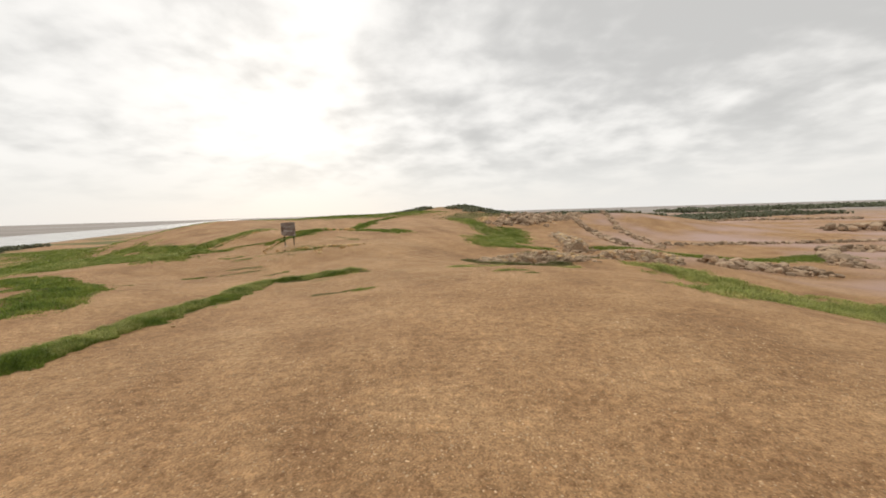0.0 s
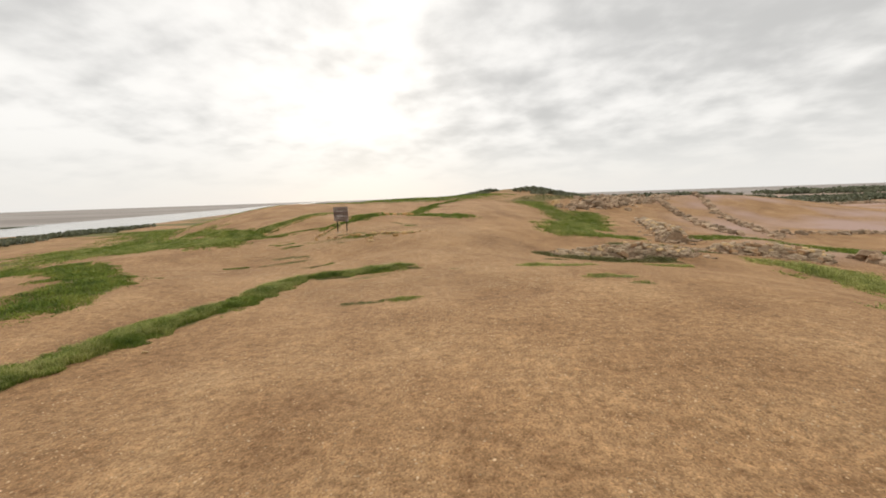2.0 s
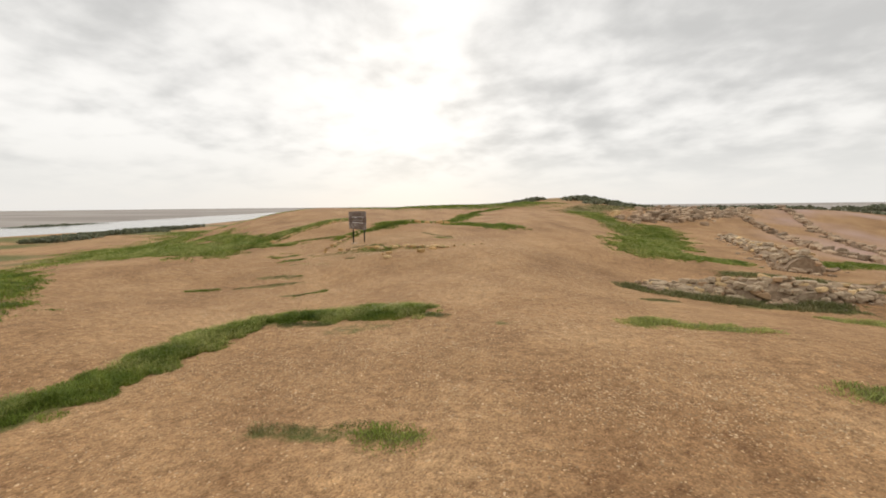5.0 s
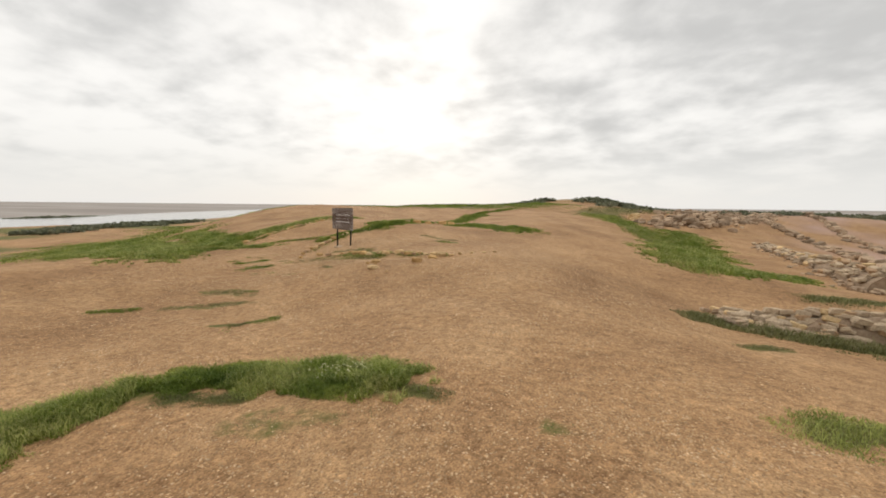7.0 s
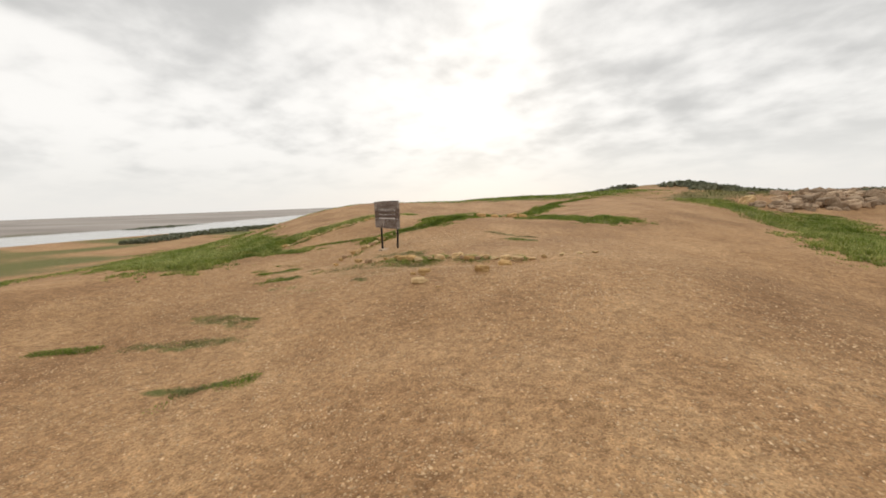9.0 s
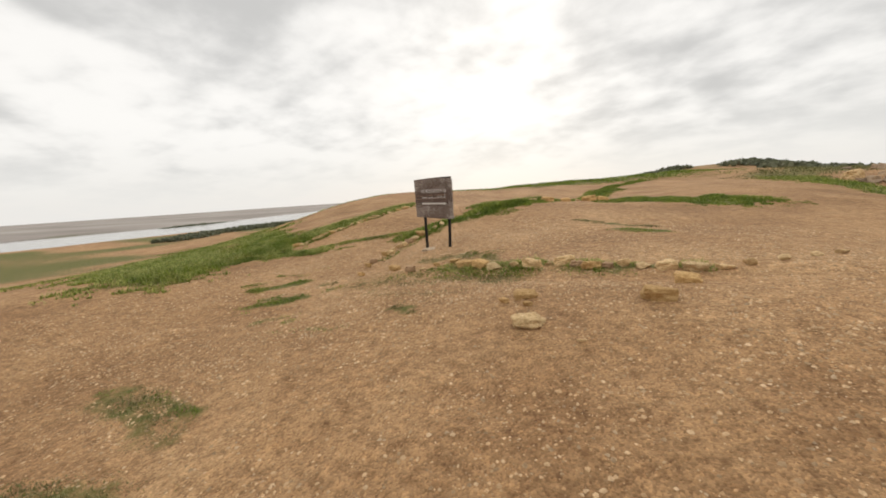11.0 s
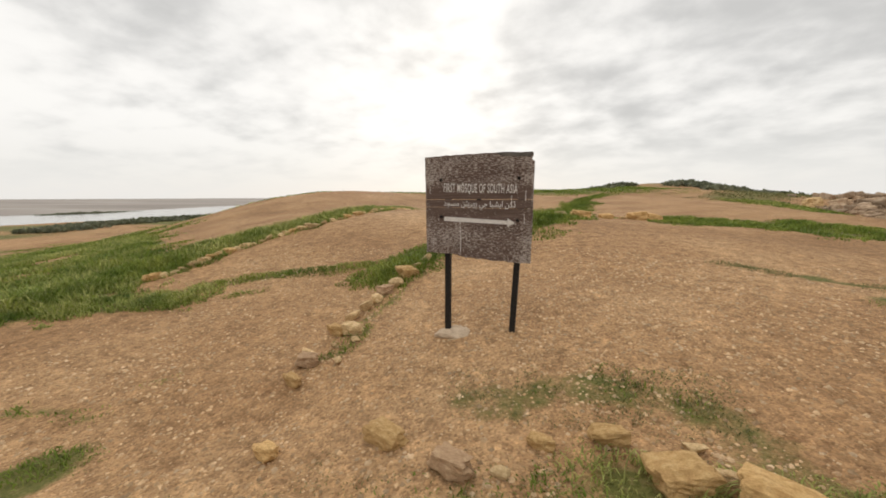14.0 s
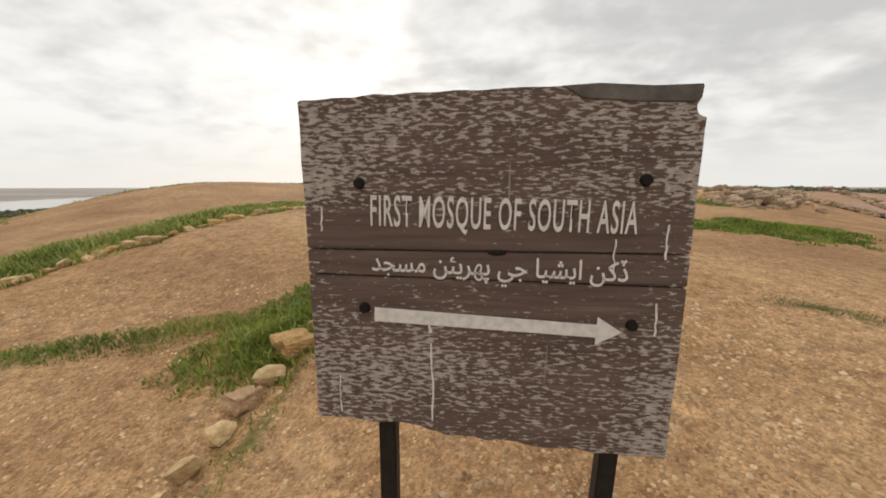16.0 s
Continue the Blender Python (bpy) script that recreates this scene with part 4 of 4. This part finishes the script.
def blades(name, x, y, tall, wide, mat, label, rng):
    """Bent blades, each of three triangles, rooted at x, y."""
    n = len(x)
    z = ground_z(x, y) - 0.01
    a, lean = rng.uniform(0, 2 * np.pi, n), rng.uniform(0.3, 1.25, n)
    h = 0.8 * tall * rng.uniform(0.5, 1.3, n)
    b = rng.uniform(0, 2 * np.pi, n)
    wide = wide * 1.35
    wx, wy = np.cos(a) * wide * rng.uniform(0.7, 1.3, n), np.sin(a) * wide * rng.uniform(0.7, 1.3, n)
    ox, oy = np.cos(b) * lean * h, np.sin(b) * lean * h
    base = np.stack([x, y, z], 1)
    side = np.stack([wx, wy, np.zeros(n)], 1) * 0.5
    mid = base + np.stack([ox * 0.35, oy * 0.35, h * 0.6], 1)
    tip = base + np.stack([ox, oy, h * (1 - 0.35 * lean)], 1)
    vs = np.stack([base - side, base + side, mid + side * 0.8, mid - side * 0.8, tip], 1).reshape(-1, 3)
    o = np.arange(n)[:, None] * 5
    tri = np.concatenate([o + [0, 1, 2], o + [0, 2, 3], o + [3, 2, 4]], 1).reshape(-1, 3)
    me = bpy.data.meshes.new(name)
    me.vertices.add(len(vs))
    me.vertices.foreach_set("co", vs.ravel())
    me.loops.add(tri.size)
    me.loops.foreach_set("vertex_index", tri.ravel())
    me.polygons.add(len(tri))
    me.polygons.foreach_set("loop_start", np.arange(0, tri.size, 3))
    me.update(calc_edges=True)
    me.materials.append(mat)
    return tagged(new(name, me), label, "grass", kind="stuff")


grass_rng = np.random.RandomState(9)
for kind, points, half, tall, dense, dry, cover, blade in GREEN:
    xs = np.array([p[0] for p in points])
    ys = np.array([p[1] for p in points])
    x0, x1, y0, y1 = xs.min() - half * 1.5, xs.max() + half * 1.5, ys.min() - half * 1.5, ys.max() + half * 1.5
    n = int((x1 - x0) * (y1 - y0) * dense * 1.6)
    x, y = grass_rng.uniform(x0, x1, n), grass_rng.uniform(y0, y1, n)
    d = gap_to(x, y, points) / half
    clump = 0.5 + 0.5 * waves(x, y, 31, 0.35 + half * 0.25) + 0.35 * waves(x, y, 32, 0.14)
    keep = (d + 0.9 * (0.5 - clump) + 0.42 * waves(x, y, 33, 0.45 + half * 0.5) + 0.25 * waves(x, y, 34, 0.22) + (0.55 * waves(x, y, 35, 0.45) if half < 0.3 else 0.0) < 1.0) & (grass_rng.uniform(0, 1, n) < (0.35 + 0.8 * clump) * cover)
    # stray tufts past the edge
    keep |= (d < 1.5) & (waves(x, y, 37, 0.3) + 0.5 * waves(x, y, 38, 0.11) > 0.62 + 0.3 * (d - 1)) & (grass_rng.uniform(0, 1, n) < 0.6 * cover)
    x, y, d, clump = x[keep], y[keep], d[keep], clump[keep]
    if len(x) < 3:
        continue
    blades("grass", x, y, tall * np.clip(1.2 - 0.7 * d, 0.25, 1.2) * (0.35 + 1.0 * clump), blade, {False: GRASS, True: DRY_GRASS, "weed": WEED}[dry], {False: "short green grass growing on bare earth", True: "pale seeding grass on bare earth", "weed": "dull low weeds spread thinly over bare earth"}[dry], grass_rng)
    if kind in ("strip", "strip_end", "hollow", "field") and half > 0.25:
        take = (grass_rng.uniform(0, 1, len(x)) < 0.44) & (waves(x, y, 39, 0.7 + half * 0.3) > -0.15)
        blades("grass", x[take], y[take], tall * 1.35 * np.clip(1.1 - 0.5 * d[take], 0.3, 1.2), blade * 0.8, DRY_GRASS, "pale seed heads of grass over a green strip", grass_rng)


def scrub(name, x, y, wide, tall, label, seed, leaves=46, leaf=0.22):
    """Low dark bushes: every bush a dome of leaf clumps, with gaps."""
    rng = np.random.RandomState(seed)
    n = len(x)
    k = n * leaves
    a, u, r = rng.uniform(0, 2 * np.pi, k), rng.uniform(0, 1, k), rng.uniform(0.55, 1.0, k)
    bx, by, bw, bt = (np.repeat(v, leaves) for v in (x, y, wide, tall))
    up_ = np.sqrt(u)
    cx_ = bx + np.cos(a) * bw * r * np.sqrt(1 - 0.8 * u * u)
    cy_ = by + np.sin(a) * bw * r * np.sqrt(1 - 0.8 * u * u)
    cz_ = np.repeat(ground_z(x, y), leaves) + bt * up_ * r
    size = bw * leaf * rng.uniform(0.6, 1.5, k)
    d1 = rng.normal(0, 1, (k, 3))
    d1 /= np.linalg.norm(d1, axis=1)[:, None]
    d2 = np.cross(d1, rng.normal(0, 1, (k, 3)))
    d2 /= np.linalg.norm(d2, axis=1)[:, None]
    c = np.stack([cx_, cy_, cz_], 1)
    s = size[:, None]
    vs = np.stack([c - d1 * s, c + d2 * s * 0.6, c + d1 * s, c - d2 * s * 0.6], 1).reshape(-1, 3)
    fs = np.arange(k * 4).reshape(-1, 4)
    me = bpy.data.meshes.new(name)
    me.vertices.add(len(vs))
    me.vertices.foreach_set("co", vs.ravel())
    me.loops.add(k * 4)
    me.loops.foreach_set("vertex_index", fs.ravel())
    me.polygons.add(k)
    me.polygons.foreach_set("loop_start", np.arange(0, k * 4, 4))
    me.update(calc_edges=True)
    me.materials.append(SCRUB)
    return tagged(new(name, me), label, "bushes", kind="stuff")


def band(points, thick, count, seed):
    rng = random.Random(seed)
    out = []
    for _ in range(count):
        x, y, a = along(points, rng.uniform(0, run_length(points)))
        w = rng.gauss(0, 0.45) * thick
        out.append((x - math.sin(a) * w, y + math.cos(a) * w))
    return np.array(out).T


bush_rng = np.random.RandomState(14)
for points, thick, count, wide, tall, label in (
        (((-16.0, 66.0), (-9.0, 72.0), (-4.0, 75.0)), 3.0, 240, 0.9, 0.36, "dark scrub bushes on the grassy crest"),
        (((2.5, 76.0), (8.0, 72.0), (16.0, 71.0), (30.0, 80.0), (48.0, 93.0), (62.0, 105.0)), 6.0, 900, 1.1, 0.42, "dark scrub bushes on the grassy crest"),
        (((45.0, 100.0), (75.0, 130.0), (105.0, 150.0), (150.0, 160.0)), 10.0, 420, 2.2, 1.3, "far line of dark scrub bushes"),
        (((150.0, 260.0), (300.0, 300.0), (480.0, 330.0)), 30.0, 420, 4.5, 2.4, "far line of dark scrub bushes"),
        (((-92.0, 52.0), (-104.0, 74.0), (-112.0, 100.0)), 4.0, 170, 1.5, 0.75, "dark scrub bushes along the creek's bank"),
        (((-196.0, 95.0), (-200.0, 112.0), (-208.0, 140.0)), 2.0, 110, 1.8, 0.7, "dark scrub bushes along the creek's bank")):
    x, y = band(points, thick, count, len(label) + count)
    n = len(x)
    scrub("scrub", x, y, wide * bush_rng.uniform(0.6, 1.4, n), tall * bush_rng.uniform(0.5, 1.4, n), label, count)


def chips(name, x, y, size, label, seed, mat=None):
    """Angular gravel chips strewn on the earth."""
    rng = np.random.RandomState(seed)
    n = len(x)
    unit = np.array([(1, 0, 0), (0.3, 0.85, 0), (-0.8, 0.5, 0), (-0.75, -0.55, 0), (0.35, -0.85, 0), (0.15, 0.1, 0.6), (-0.3, -0.12, 0.48)])
    face = np.array([(0, 1, 5), (1, 2, 5), (2, 6, 5), (2, 3, 6), (3, 4, 6), (4, 5, 6), (4, 0, 5)])
    v = unit[None] * (1 + rng.uniform(-0.36, 0.36, (n, 7, 3))) * size[:, None, None]
    a = rng.uniform(0, 2 * np.pi, n)
    c, s = np.cos(a)[:, None], np.sin(a)[:, None]
    px, py = x[:, None] + c * v[:, :, 0] - s * v[:, :, 1], y[:, None] + s * v[:, :, 0] + c * v[:, :, 1]
    pz = ground_z(x, y)[:, None] + v[:, :, 2] - 0.12 * size[:, None]
    vs = np.stack([px, py, pz], -1).reshape(-1, 3)
    fs = (np.arange(n)[:, None, None] * 7 + face[None]).reshape(-1, 3)
    me = bpy.data.meshes.new(name)
    me.vertices.add(len(vs))
    me.vertices.foreach_set("co", vs.ravel())
    me.loops.add(fs.size)
    me.loops.foreach_set("vertex_index", fs.ravel())
    me.polygons.add(len(fs))
    me.polygons.foreach_set("loop_start", np.arange(0, fs.size, 3))
    me.update(calc_edges=True)
    me.materials.append(mat or PEBBLE)
    return tagged(new(name, me), label, "gravel", kind="stuff")


gravel_rng = np.random.RandomState(17)
ROUTE = ((0.3, 0.5), (-0.2, 5.0), (-1.5, 9.0), (-3.0, 13.0), (-6.0, 16.5), (-8.5, 19.5), (-9.2, 22.5))
for x0, x1, y0, y1, n in ((-8.0, 6.0, -1.0, 13.5, 130000), (-13.5, 1.0, 10.0, 24.0, 230000)):
    x, y = gravel_rng.uniform(x0, x1, n), gravel_rng.uniform(y0, y1, n)
    near = gap_to(x, y, ROUTE)
    drift = 0.5 + 0.5 * waves(x, y, 41, 1.3) + 0.3 * waves(x, y, 42, 0.4)
    keep = gravel_rng.uniform(0, 1, n) < np.clip(1.25 - near / 7, 0.12, 1) * np.clip(0.2 + drift, 0.1, 1)
    x, y = x[keep], y[keep]
    bare = np.ones(len(x), bool)
    for kind, points, half, tall, dense, dry, cover, blade in GREEN:
        if cover > 0.7:
            bare &= gap_to(x, y, points) > half * 0.95
    x, y = x[bare], y[bare]
    size = 0.0045 + (0.0115 + 0.006 * smooth(y, 14.0, 17.5)) * gravel_rng.uniform(0, 1, len(x)) ** 3.4
    chips("gravel", x, y, size, "small angular stone chips strewn over brown earth", n)
    take = gravel_rng.uniform(0, 1, len(x)) < 0.45
    x, y = x[take] + gravel_rng.uniform(-0.08, 0.08, take.sum()), y[take] + gravel_rng.uniform(-0.08, 0.08, take.sum())
    chips("gravel", x, y, 0.005 + 0.011 * gravel_rng.uniform(0, 1, len(x)) ** 2.4, "crumbled clods of brown earth strewn over the ground", n + 1, CLOD)
# small pale flowers over the end of the grass strip
fx, fy = gravel_rng.normal(-4.0, 0.22, 60), gravel_rng.normal(13.2, 0.12, 60)
fz = ground_z(fx, fy) + gravel_rng.uniform(0.11, 0.19, 60)
vs, fs = [], []
for a, b, c in zip(fx, fy, fz):
    o = len(vs)
    turn = gravel_rng.uniform(0, 6.28)
    for k in range(5):
        p = turn + k * 1.2566
        vs.extend(((a + 0.002 * math.cos(p), b + 0.002 * math.sin(p), c), (a + 0.008 * math.cos(p - 0.45), b + 0.008 * math.sin(p - 0.45), c + 0.003), (a + 0.011 * math.cos(p), b + 0.011 * math.sin(p), c + 0.005), (a + 0.008 * math.cos(p + 0.45), b + 0.008 * math.sin(p + 0.45), c + 0.003)))
        fs.append(tuple(o + 4 * k + q for q in range(4)))
tagged(new("flowers", mesh_of("flowers", vs, fs, PETAL)), "small pale yellow flowers in green grass", "flowers", kind="stuff")
